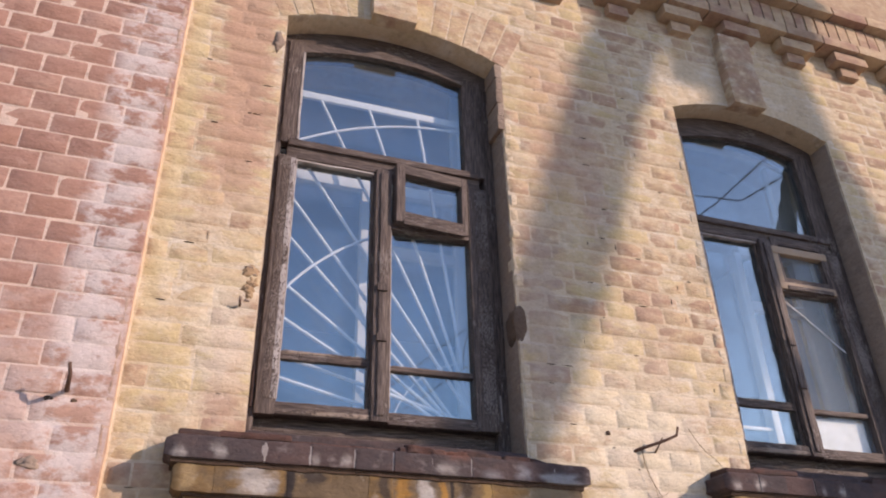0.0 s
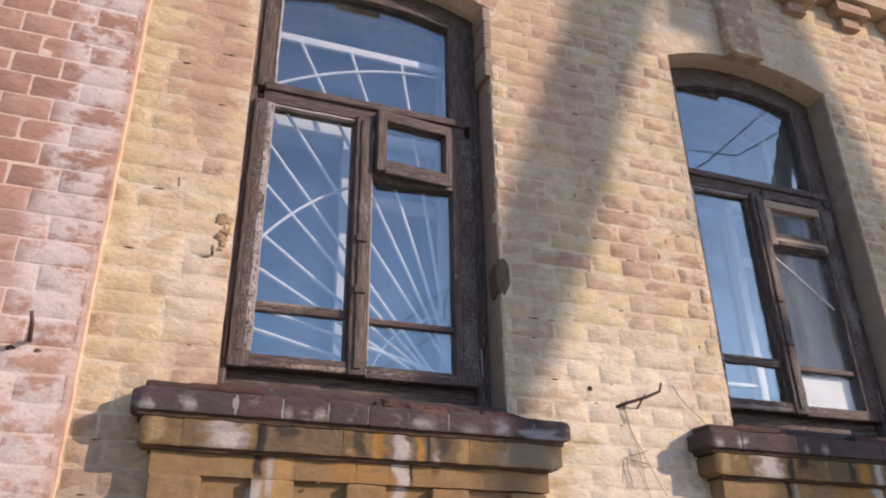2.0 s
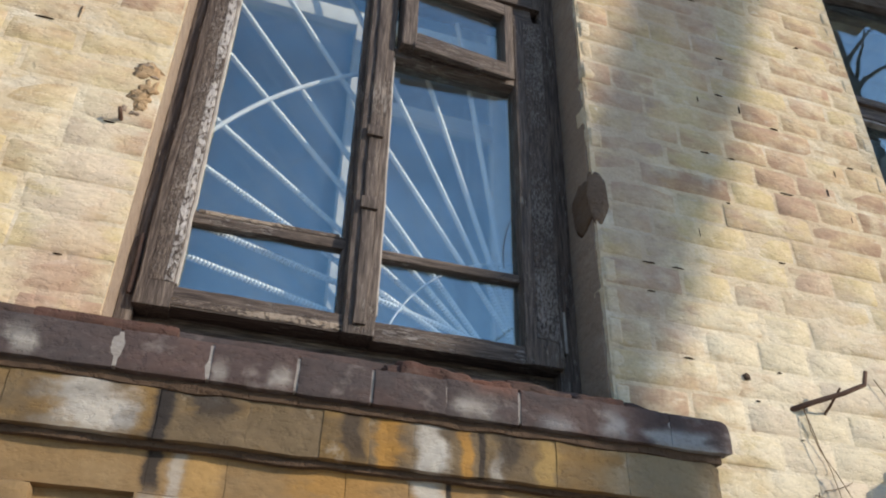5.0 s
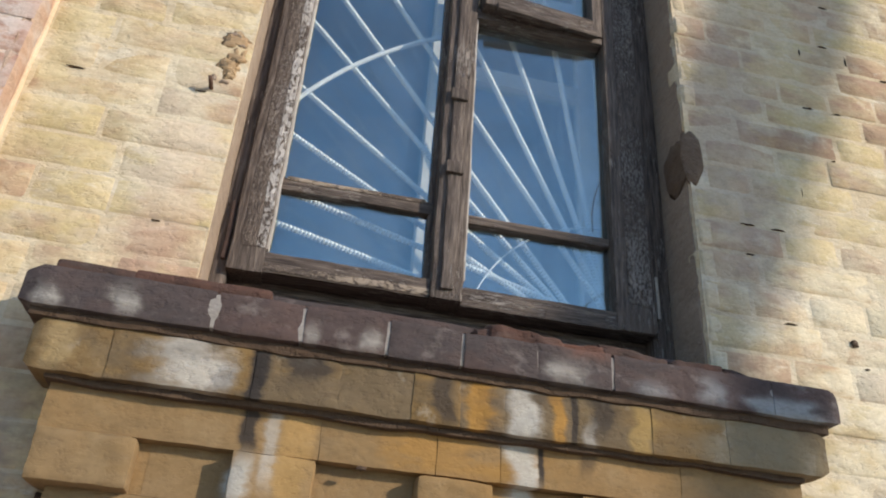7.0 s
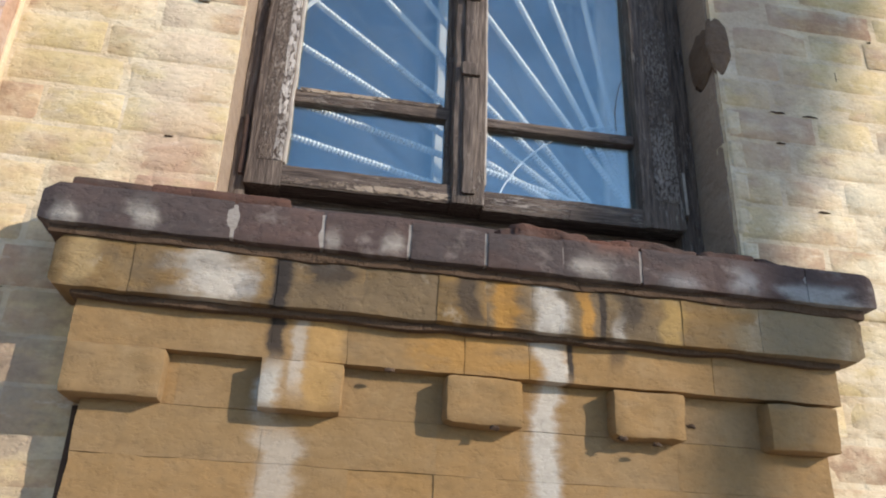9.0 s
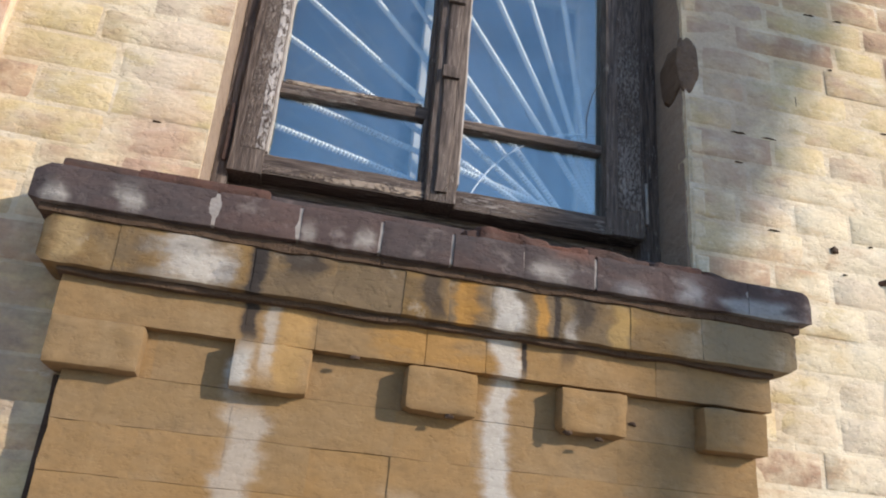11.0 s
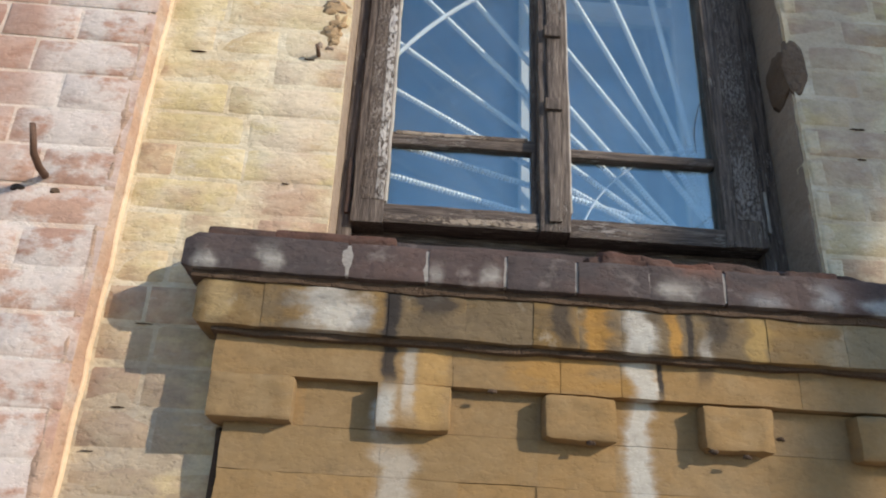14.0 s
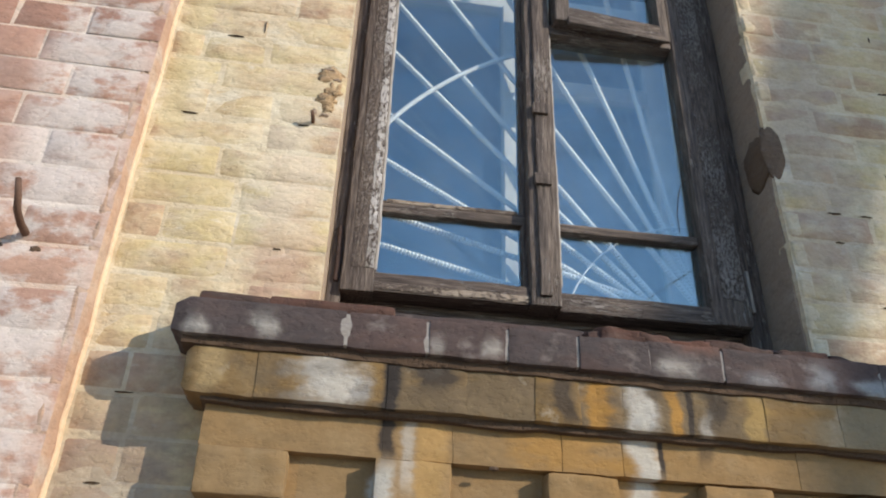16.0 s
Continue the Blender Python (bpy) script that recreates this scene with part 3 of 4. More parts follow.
def window(number, dx, fresh):
    w = empty("window_%d" % number, (CX + dx, 0.118, SILL))
    structure(w, "tall arched window with peeling dark brown wooden frame", "window")
    inv = Matrix.Translation((-CX - dx, -0.118, -SILL))

    def add(name, bm, mat, label="", smooth=True):
        bm.transform(inv)
        return part(name, bm, mat, w, label, smooth)

    V, Hm = M["wood_v"], M["wood_h"]
    c = CX + dx
    # outer box frame
    add("jamb", worn_beam(LEFT + dx + 0.004, -0.386 + dx, 0.116, 0.24, 2.06, 3.80), V)
    add("jamb", worn_beam(0.482 + dx, RIGHT + dx - 0.004, 0.122, 0.24, 2.06, 3.80), V)
    add("head", head_strip(c, 0.118, 0.24, 0.075, -0.01, LEFT + dx + 0.01, RIGHT + dx - 0.01), Hm, smooth=False)
    add("head_bead", head_strip(c, 0.108, 0.135, 0.118, 0.072, -0.335 + dx, 0.40 + dx), Hm, "lighter flaking bead", False)
    add("sill_board", worn_beam(LEFT + dx + 0.012, RIGHT + dx - 0.006, 0.157, 0.24, 2.03, 2.158, 0.006), Hm)
    # transom with its mouldings
    add("transom", worn_beam(-0.36 + dx, 0.455 + dx, 0.112, 0.2, 3.195, 3.25), Hm)
    add("moulding", worn_beam(-0.36 + dx, 0.455 + dx, 0.098, 0.13, 3.235, 3.266, 0.006), Hm)
    add("moulding", worn_beam(-0.36 + dx, 0.455 + dx, 0.104, 0.13, 3.178, 3.2, 0.006), Hm)
    # upper light
    add("stile", worn_beam(-0.390 + dx, -0.322 + dx, 0.106, 0.16, 3.25, 3.79), V)
    add("stile", worn_beam(0.392 + dx, 0.486 + dx, 0.110, 0.16, 3.25, 3.78), V)
    # lower casements
    add("stile", worn_beam(-0.390 + dx, -0.322 + dx, 0.100, 0.16, 2.148, 3.185, 0.005, 0.002, 0.03), V)
    add("stile", worn_beam(0.396 + dx, 0.486 + dx, 0.104, 0.16, 2.148, 3.185), V)
    add("stile", worn_beam(-0.011 + dx, 0.002 + dx, 0.122, 0.16, 2.16, 3.18), V)
    add("mullion", worn_beam(0.0 + dx, 0.066 + dx, 0.094, 0.16, 2.150, 3.19, 0.006, 0.0025, 0.03), V)
    add("mullion_bead", worn_beam(0.018 + dx, 0.046 + dx, 0.086, 0.1, 2.17, 3.17, 0.005, 0.002, 0.03), V)
    for z in (2.64, 2.44):
        add("hinge", bevelled(0.012 + dx, 0.05 + dx, 0.078, 0.09, z, z + 0.03, 0.003), V)
    add("rail", worn_beam(-0.388 + dx, 0.002 + dx, 0.103, 0.16, 2.152, 2.196, 0.006, 0.002, 0.03), Hm)
    add("rail", worn_beam(0.064 + dx, 0.484 + dx, 0.107, 0.16, 2.146, 2.190, 0.006, 0.002, 0.03), Hm)
    add("muntin", worn_beam(-0.328 + dx, -0.004 + dx, 0.119, 0.145, 2.351, 2.381, 0.005, 0.004, 0.02), Hm)
    add("muntin", worn_beam(0.064 + dx, 0.394 + dx, 0.116, 0.145, 2.344, 2.366, 0.005, 0.0015, 0.03), Hm)
    add("flaking", worn_beam(-0.37 + dx, 0.0 + dx, 0.1015, 0.11, 2.156, 2.172, 0.002, 0.002, 0.012), M["flaked_level"], "flaking paint on the bottom rail")
    add("rail", worn_beam(0.064 + dx, 0.394 + dx, 0.104, 0.16, 2.925, 2.955), Hm)
    add("putty", worn_beam(-0.343 + dx, -0.324 + dx, 0.0975, 0.11, 2.20, 3.175, 0.002, 0.003, 0.010), M["flaked_white"], "white flakes of paint along the stile")
    add("flaking", worn_beam(-0.372 + dx, -0.339 + dx, 0.0985, 0.11, 2.20, 3.175, 0.002, 0.002, 0.012), M["flaky"], "grey flaking paint on the stile")
    add("putty", worn_beam(-0.324 + dx, -0.317 + dx, 0.104, 0.132, 2.20, 3.175, 0.002, 0.0025, 0.02), M["putty"], "pale flaking putty line")
    add("putty", worn_beam(-0.322 + dx, -0.006 + dx, 0.108, 0.132, 3.168, 3.176, 0.002, 0.002, 0.03), M["putty"], "pale flaking putty line")
    add("putty", worn_beam(-0.31 + dx, -0.02 + dx, 0.1175, 0.13, 2.374, 2.384, 0.002, 0.003, 0.012), M["flaked_level"], "crumbling tan putty on the glazing bar")
    add("putty", worn_beam(0.425 + dx, 0.478 + dx, 0.1020, 0.11, 2.21, 3.17, 0.002, 0.002, 0.012), M["flaky"], "grey flaking paint on the stile")
    add("splinter", worn_beam(-0.404 + dx, -0.394 + dx, 0.108, 0.12, 2.17, 2.30, 0.003, 0.002, 0.02), M["tile"], "split strip of reddish wood")
    add("splinter", worn_beam(0.492 + dx, 0.500 + dx, 0.112, 0.13, 2.19, 2.29, 0.003, 0.002, 0.02), M["putty"], "split strip of pale wood")
    add("putty", worn_beam(-0.330 + dx, -0.320 + dx, 0.102, 0.13, 3.27, 3.73, 0.003, 0.002, 0.03), M["putty"], "pale flaking putty line")
    add("putty", worn_beam(0.062 + dx, 0.071 + dx, 0.104, 0.13, 2.20, 2.92, 0.003, 0.002, 0.03), M["putty"], "pale flaking putty line")
    # small ventilation casement, ajar
    vs = part("vent_sash", bevelled(0.0, 0.04, -0.02, 0.03, -0.138, 0.138, 0.006), V, w)
    turn = Matrix.Translation((0.392 + dx, 0.118, 3.082)) @ Matrix.Rotation(radians(5.0 if fresh else 0.0), 4, "Z") @ Matrix.Translation((-0.318, 0, 0))
    vs.matrix_local = inv @ turn

    if not fresh:
        add("rail", bevelled(0.066 + dx, 0.396 + dx, 0.094, 0.13, 3.125, 3.165, 0.005), M["raw_wood"], "bare weathered wooden rail")
        add("rail", bevelled(0.066 + dx, 0.396 + dx, 0.094, 0.13, 2.935, 2.972, 0.005), M["raw_wood"], "bare weathered wooden rail")
        add("stile", bevelled(0.066 + dx, 0.098 + dx, 0.095, 0.13, 2.972, 3.125, 0.005), M["raw_wood"], "bare weathered wooden stile")
        add("inner_rail", bevelled(-0.20 + dx, 0.05 + dx, 0.33, 0.35, 2.322, 2.338, 0.003), M["white_wood"], "white painted inner frame")

    def vadd(name, bm, mat, label=""):
        return part(name, bm, mat, vs, label, True)
    vadd("vent_stile", bevelled(0.29, 0.318, -0.02, 0.03, -0.138, 0.138, 0.005), V)
    vadd("vent_rail", bevelled(0.036, 0.294, -0.02, 0.03, 0.093, 0.138, 0.006), Hm)
    vadd("vent_rail", bevelled(0.036, 0.294, -0.02, 0.03, -0.138, -0.085, 0.006), Hm)
    vadd("vent_bead", bevelled(0.03, 0.3, -0.03, -0.016, -0.150, -0.128, 0.005), Hm)
    bm = bmesh.new()
    add_box(bm, 0.03, 0.3, 0.008, 0.011, -0.1, 0.1)
    g = vadd("pane", bm, M["glass" if fresh else "dull_glass"])
    g.visible_shadow = False
    # panes
    bm = bmesh.new()
    n = 14
    loop = [(-0.335 + dx + 0.735 * i / n) for i in range(n + 1)]
    f0 = [bm.verts.new((x, 0.136, arch_z(x, c) - 0.095)) for x in loop] + [bm.verts.new((0.40 + dx, 0.136, 3.24)), bm.verts.new((-0.335 + dx, 0.136, 3.24))]
    face = bm.faces.new(f0)
    ext = bmesh.ops.extrude_face_region(bm, geom=[face])
    for v in ext["geom"]:
        if isinstance(v, bmesh.types.BMVert):
            v.co.y += 0.003
    bmesh.ops.recalc_face_normals(bm, faces=list(bm.faces))
    g = add("pane", bm, M["glass"], "", False)
    g.visible_shadow = False
    for x0, x1, z0, z1 in ((-0.33, 0.0, 2.37, 3.19), (-0.33, 0.0, 2.185, 2.36), (0.06, 0.396, 2.37, 2.94), (0.06, 0.396, 2.185, 2.36)):
        bm = bmesh.new()
        add_box(bm, x0 + dx, x1 + dx, 0.134, 0.137, z0, z1)
        g = add("pane", bm, M["glass" if fresh or x0 < 0 else "dull_glass"], "", False)
        g.visible_shadow = False
    # inner white casement window
    W = M["white_wood"]
    y0, y1 = 0.33, 0.37
    if fresh:
        add("inner_stile", bevelled(-0.44 + dx, -0.37 + dx, y0, y1, 2.06, 3.90, 0.004), W, "white painted inner frame")
    add("inner_stile", bevelled(0.42 + dx, 0.55 + dx, y0, y1, 2.06, 3.90, 0.004), W, "white painted inner frame")
    add("inner_mullion", bevelled((-0.004 if fresh else 0.045) + dx, 0.085 + dx, y0 - 0.012, y1, 2.06, 3.24, 0.004), W, "white painted inner frame")
    add("inner_rail", bevelled((-0.37 if fresh else 0.085) + dx, 0.42 + dx, y0 - 0.006, y1, 3.235, 3.295, 0.004), W, "white painted inner frame")
    add("inner_rail", bevelled(0.095 + dx, 0.42 + dx, y0, y1, 2.93, 2.98, 0.004), W, "white painted inner frame")
    add("inner_rail", bevelled(-0.37 + dx, 0.42 + dx, y0, y1, 2.05, 2.14, 0.004), W, "white painted inner frame")
    for x0, x1, z0, z1 in ((-0.375, 0.0, 2.13, 3.24), (0.08, 0.425, 2.13, 3.24), (-0.375, 0.425, 3.29, 3.88)):
        bm = bmesh.new()
        add_box(bm, x0 + dx, x1 + dx, 0.348, 0.351, z0, z1)
        g = add("pane", bm, M["inner_glass"], "", False)
        g.visible_shadow = False
    return w


window_1 = window(1, 0.0, True)
window_2 = window(2, OFF, False)


# ---- security grille between the casements of the first window ----
def ribbed(a, b, r):
    """A ribbed steel bar."""
    a, b = Vector(a), Vector(b)
    L = (b - a).length
    n = int(L / 0.0085)
    q = (b - a).to_track_quat("Z", "X")
    bm = bmesh.new()
    rings = []
    for i in range(2 * n + 1):
        p = a.lerp(b, i / (2 * n))
        rr = r * (1.2 if i % 2 else 0.84)
        rings.append([bm.verts.new(p + q @ Vector((math.cos(2 * math.pi * k / 7) * rr, math.sin(2 * math.pi * k / 7) * rr, 0.002 * math.sin(2 * math.pi * k / 7)))) for k in range(7)])
    for p, q2 in zip(rings, rings[1:]):
        for k in range(7):
            bm.faces.new((p[k], p[(k + 1) % 7], q2[(k + 1) % 7], q2[k]))
    return bm


GY = 0.19
FOCUS = Vector((0.43, GY, 2.095))
grille = empty("window_grille", tuple(FOCUS))
tagged(grille, "white painted steel rebar grille with sunray pattern inside window", "window grille")
ginv = Matrix.Translation(-FOCUS)


def gpart(name, bm, label=""):
    for v in bm.verts:
        v.co.x, v.co.z = -0.23 + (v.co.x + 0.23) * 0.993, 1.5 + (v.co.z - 1.5) * 0.993
    bm.transform(ginv)
    return part(name, bm, M["white_iron"], grille, label, name != "ray")


for ex, ez, fx, fz in ((-0.37, 2.328, 0.40, 2.14), (-0.37, 2.412, 0.36, 2.215), (-0.37, 2.573, 0.38, 2.145), (-0.37, 2.719, 0.40, 2.14),
                       (-0.37, 2.940, 0.41, 2.116), (-0.37, 3.128, 0.41, 2.12), (-0.30, 3.27, 0.44, 2.19), (-0.232, 3.585, 0.45, 2.16),
                       (-0.018, 3.585, 0.45, 2.14), (0.205, 3.585, 0.42, 2.20), (0.40, 3.585, 0.43, 2.20)):
    gpart("ray", ribbed((fx, GY, fz), (ex, GY, ez), 0.0068))
for rad, a0, a1 in ((0.93, 92, 150), (1.445, 91, 124), (0.34, 92, 168), (0.10, 88, 176)):
    pts = [FOCUS + Vector((math.cos(radians(a)) * rad, -0.011, math.sin(radians(a)) * rad)) for a in np.linspace(a0, a1, 28)]
    gpart("arc", rod(pts, 0.006 if rad > 0.5 else 0.0022, 7))
gpart("frame_bar", bevelled(-0.375, 0.45, GY - 0.008, GY + 0.008, 3.572, 3.606, 0.002), "flat white top bar")
gpart("frame_bar", bevelled(0.43, 0.446, GY - 0.006, GY + 0.006, 2.09, 3.572, 0.002))
gpart("frame_bar", bevelled(-0.375, 0.45, GY - 0.006, GY + 0.006, 2.07, 2.092, 0.002))
gpart("frame_bar", bevelled(-0.375, -0.36, GY - 0.006, GY + 0.006, 2.09, 3.572, 0.002))

# ---- things in the second window ----
bm = bevelled(0.075 + OFF, 0.385 + OFF, 0.15, 0.158, 2.15, 2.335, 0.002)
tagged(link("white_board", bm, M["paper"]), "white board propped behind the lower window pane", "board")
# The glare along the crack is put in as a white rod.
bm = rod([(0.075 + OFF, 0.128, 2.90), (0.22 + OFF, 0.128, 2.79), (0.38 + OFF, 0.128, 2.66)], 0.0025, 6)
crack = part("crack_glare", bm, M["white_iron"], window_2, "crack in a pane, its glare put in as white colour")
crack.matrix_local = Matrix.Translation((-CX - OFF, -0.118, -SILL))


bm = rod([(0.362, 0.1325, 2.386), (0.361, 0.1325, 2.43), (0.367, 0.1325, 2.47), (0.378, 0.1325, 2.51), (0.391, 0.1325, 2.535)], 0.0009, 5)
crack = part("glass_crack", bm, M["rust"], window_1, "dark hairline crack in a pane")
crack.matrix_local = Matrix.Translation((-CX, -0.118, -SILL))

# ---- ledges under the windows ----
def ledge(number, dx, joints, joints2, tight):
    w = empty("window_ledge", (CX + dx, 0.0, 1.2))
    tagged(w, "projecting brick window ledge, sooty top course over ochre dentils", "window ledge", "ledges under the windows")
    inv = Matrix.Translation((-CX - dx, 0.0, -1.2))

    def add(name, bm, mat, label="", smooth=True, sag=0.014):
        for v in bm.verts:
            v.co.z -= sag * (v.co.x - dx + 0.6) / 1.25
        bm.transform(inv)
        return part(name, bm, mat, w, label, smooth)

    def rounded_end(bm, end, sign, reach, depth, z0, z1):
        """Wears the end of a course round."""
        for v in bm.verts:
            d = (end - v.co.x) * sign
            if d < reach:
                f = (1 - max(0.0, d) / reach) ** 2
                if v.co.y < -0.03:
                    v.co.y += depth * f
                v.co.z += ((z0 + z1) / 2 - v.co.z) * 0.28 * f
        return bm

    rr = random.Random(5 + number)
    last = len(joints) - 2
    for i, (a, b) in enumerate(zip(joints, joints[1:])):
        e = rr.uniform(-0.002, 0.002)
        ga, gb = -0.0015 if i in tight or i == 0 else 0.0014, -0.0015 if i + 1 in tight else 0.0014
        bm = worn_block(a + ga + dx, b - gb + dx, -0.122 + e, 0.02, 1.940, 2.004 + e, 0.0022, 0.0018, 10)
        if i == 0:
            rounded_end(bm, a + dx, -1, 0.03, 0.012, 1.940, 2.004)
        if i == last:
            rounded_end(bm, b + dx, 1, 0.035, 0.016, 1.940, 2.004)
        add("ledge_brick", bm, M["ledge"])
    add("bedding", worn_beam(joints[1] - 0.05 + dx, joints[-1] - 0.10 + dx, -0.1192, 0.02, 1.944, 1.999, 0.002, 0.0005, 0.02), M["lime"], "lime bedding between the bricks")
    # Dark brown strip along the foot of the top course.
    add("underside", worn_beam(joints[0] + 0.02 + dx, joints[-1] - 0.03 + dx, -0.108, 0.02, 1.926, 1.944, 0.004, 0.005, 0.018), M["hollow"], "dark crumbling mortar under the ledge")
    # sloping mortar and broken roof tiles under the frame
    bm = worn_beam(-0.615 + dx, 0.655 + dx, -0.100, 0.02, 1.985, 2.012, 0.008, 0.004, 0.03)
    add("slope", bm, M["ledge"], "dark mortar slope")
    bm = worn_beam(LEFT + 0.002 + dx, RIGHT - 0.006 + dx, -0.014, 0.16, 1.99, 2.060, 0.006, 0.004, 0.03)
    add("slope", bm, M["ledge"], "dark mortar slope")
    for a, b, y0, z0, z1, r in ((-0.612, -0.49, -0.092, 2.006, 2.030, 0.008), (-0.498, -0.285, -0.094, 2.012, 2.034, 0.010), (-0.288, -0.10, -0.080, 2.006, 2.020, 0.006), (-0.10, 0.07, -0.078, 2.006, 2.022, 0.006)):
        add("sill_tile", worn_beam(a + dx, b + dx, y0, 0.02, z0, z1, r, 0.0035, 0.02), M["tile"])
    for k, (a, b, h) in enumerate(((0.045, 0.09, 0.014), (0.07, 0.205, 0.017), (0.185, 0.285, 0.015), (0.262, 0.40, 0.016), (0.392, 0.50, 0.012), (0.49, 0.60, 0.006))):
        bm = worn_block(a + dx, b + dx, -0.100 + rr.uniform(-0.010, 0.010), 0.04, 1.996, 2.012 + h, 0.008, 0.006, 9)
        for v in bm.verts:
            v.co.z -= 0.10 * (v.co.x - dx - (a + b) / 2) * (1 if k % 2 else -0.6)
        add("sill_tile", bm, M["tile"], "broken terracotta tile")
    n2 = len(joints2) - 2
    for i, (a, b) in enumerate(zip(joints2, joints2[1:])):
        e = rr.uniform(-0.0015, 0.0015)
        g = 0.0016 if i in (2, 7) else 0.0
        bm = worn_block(a + g - 0.001 + dx, b + 0.001 + dx, -0.103 + e, 0.02, 1.851, 1.930, 0.0022, 0.0022, 9)
        if i == 0:
            rounded_end(bm, a + dx, -1, 0.015, 0.006, 1.851, 1.930)
        if i == n2:
            rounded_end(bm, b + dx, 1, 0.018, 0.007, 1.851, 1.930)
        add("course_brick", bm, M["course"])
    add("bedding", bevelled(joints2[0] + 0.03 + dx, joints2[-1] - 0.03 + dx, -0.1005, 0.02, 1.853, 1.928, 0.002), M["course"], "sooty bedding between the bricks")
    add("underside", worn_beam(joints2[0] + 0.03 + dx, joints2[-1] - 0.04 + dx, -0.088, 0.02, 1.842, 1.854, 0.003, 0.005, 0.018), M["hollow"], "dark crumbling mortar under the course")
    fx = [-0.573, -0.292, -0.18, 0.0, 0.102, 0.166, 0.41, 0.632]
    for a, b in zip(fx, fx[1:]):
        add("fascia_brick", worn_block(a - 0.0006 + dx, b + 0.0006 + dx, -0.073 + rr.uniform(-0.001, 0.001), 0.02, 1.779, 1.858, 0.0016, 0.0018, 7), M["ochre"], sag=0.010)
    for k, (a, b) in enumerate(((-0.572, -0.434), (-0.302, -0.182), (-0.029, 0.089), (0.234, 0.352), (0.492, 0.614))):
        bm = worn_block(a + dx, b + dx, -0.084 + rr.uniform(-0.002, 0.002), 0.02, 1.706, 1.781, 0.004, 0.0026, 9)
        for v in bm.verts:
            if k in (2, 3) and v.co.z < 1.725:
                v.co.z += 0.007 * max(0.0, noise.noise(Vector((v.co.x * 45, 3.0, 1.0))))
        add("dentil", bm, M["ochre"], sag=0.018)
    for x, z in ((-0.115, 1.776), (0.245, 1.702), (0.30, 1.697), (0.045, 1.703), (0.375, 1.735)):
        add("pit", lump(x + dx, -0.050 if z == 1.735 else -0.081, z, 0.007, 0.003, 0.0035, x * 31, 0.7), M["hollow"], "dark chipped spot")
    z = 1.780
    k = 0
    while z > 1.2:
        x = -0.545
        cells = []
        while x < 0.57:
            L = rr.choice((0.255, 0.255, 0.127)) if k % 2 else rr.choice((0.127, 0.255))
            x2 = min(0.608, x + L)
            if 0.608 - x2 < 0.06:
                x2 = 0.608
            cells.append((x, x2))
            x = x2
        for a, b in cells:
            e = rr.uniform(-0.001, 0.001)
            add("panel_brick", worn_block(a - 0.0008 + dx, b + 0.0008 + dx, -0.050 + e, 0.02, z - 0.0738, z + 0.0003, 0.0010, 0.0018, 4), M["ochre"], sag=0.012)
        z -= 0.0735
        k += 1
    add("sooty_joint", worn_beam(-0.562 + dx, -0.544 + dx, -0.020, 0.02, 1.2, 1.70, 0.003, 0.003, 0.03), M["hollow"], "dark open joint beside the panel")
    return w


ledge(1, 0.0, (-0.642, -0.366, -0.232, -0.100, 0.021, 0.146, 0.276, 0.402, 0.570, 0.708), (-0.612, -0.50, -0.294, -0.163, -0.05, 0.027, 0.100, 0.212, 0.35, 0.485, 0.674), (5, 7, 8))
ledge(2, OFF, (-0.642, -0.50, -0.38, -0.25, -0.11, 0.02, 0.15, 0.29, 0.42, 0.56, 0.708), (-0.612, -0.48, -0.302, -0.10, 0.021, 0.15, 0.243, 0.40, 0.57, 0.674), (2, 5, 7, 9))


# ---- arches and keystones ----
def arch(dx):
    w = empty("window_arch", (CX + dx, 0.0, SPRING))
    tagged(w, "flat brick arch with a projecting keystone over the window", "arch", "arches over the windows")
    inv = Matrix.Translation((-CX - dx, 0.0, -SPRING))
    rr = random.Random(9)
    half = math.asin((HALF + 0.03) / RAD)
    n = 14
    for i in range(n):
        a0, a1 = -half + 2 * half * i / n, -half + 2 * half * (i + 1) / n
        am = (a0 + a1) / 2
        if abs(CX + dx + RAD * math.sin(am) - (0.03 + dx)) < 0.10:
            continue
        w0 = RAD * (a1 - a0) - (0.005 if dx == 0.0 else 0.0008)
        bm = worn_block(-w0 / 2, w0 / 2, rr.uniform(-0.004, -0.001) * (1.0 if dx == 0.0 else 0.3), 0.03, 0.0, RING * rr.uniform(0.94, 1.02), 0.003, 0.001, 2)
        for v in bm.verts:
            v.co.x *= 1 + v.co.z / RAD
        bm.transform(inv @ Matrix.Translation((CX + dx, 0, CZ)) @ Matrix.Rotation(am, 4, "Y") @ Matrix.Translation((0, 0, RAD)))
        part("voussoir", bm, M["yellow" if dx == 0.0 else "plaster"], w, "", True)
    bm = worn_block(-0.072 + dx, 0.135 + dx, -0.052, 0.03, CROWN - 0.015, CORN + 0.06, 0.008, 0.003, 4)
    bm.transform(inv)
    part("keystone", bm, M["yellow"], w, "projecting plastered keystone", True)
    return w


arch(0.0)
arch(OFF)

# ---- cornice ----
cornice = empty("cornice", (2.0, 0.0, CORN))
structure(cornice, "stepped brick cornice with paired bracket bricks", "cornice")
cinv = Matrix.Translation((-2.0, 0.0, -CORN))


def cadd(name, bm, mat=None, label=""):
    bm.transform(cinv)
    return part(name, bm, mat or M["cornice"], cornice, label, True)


x = EDGE + 0.12
first = 1.595 - 0.378 * 6
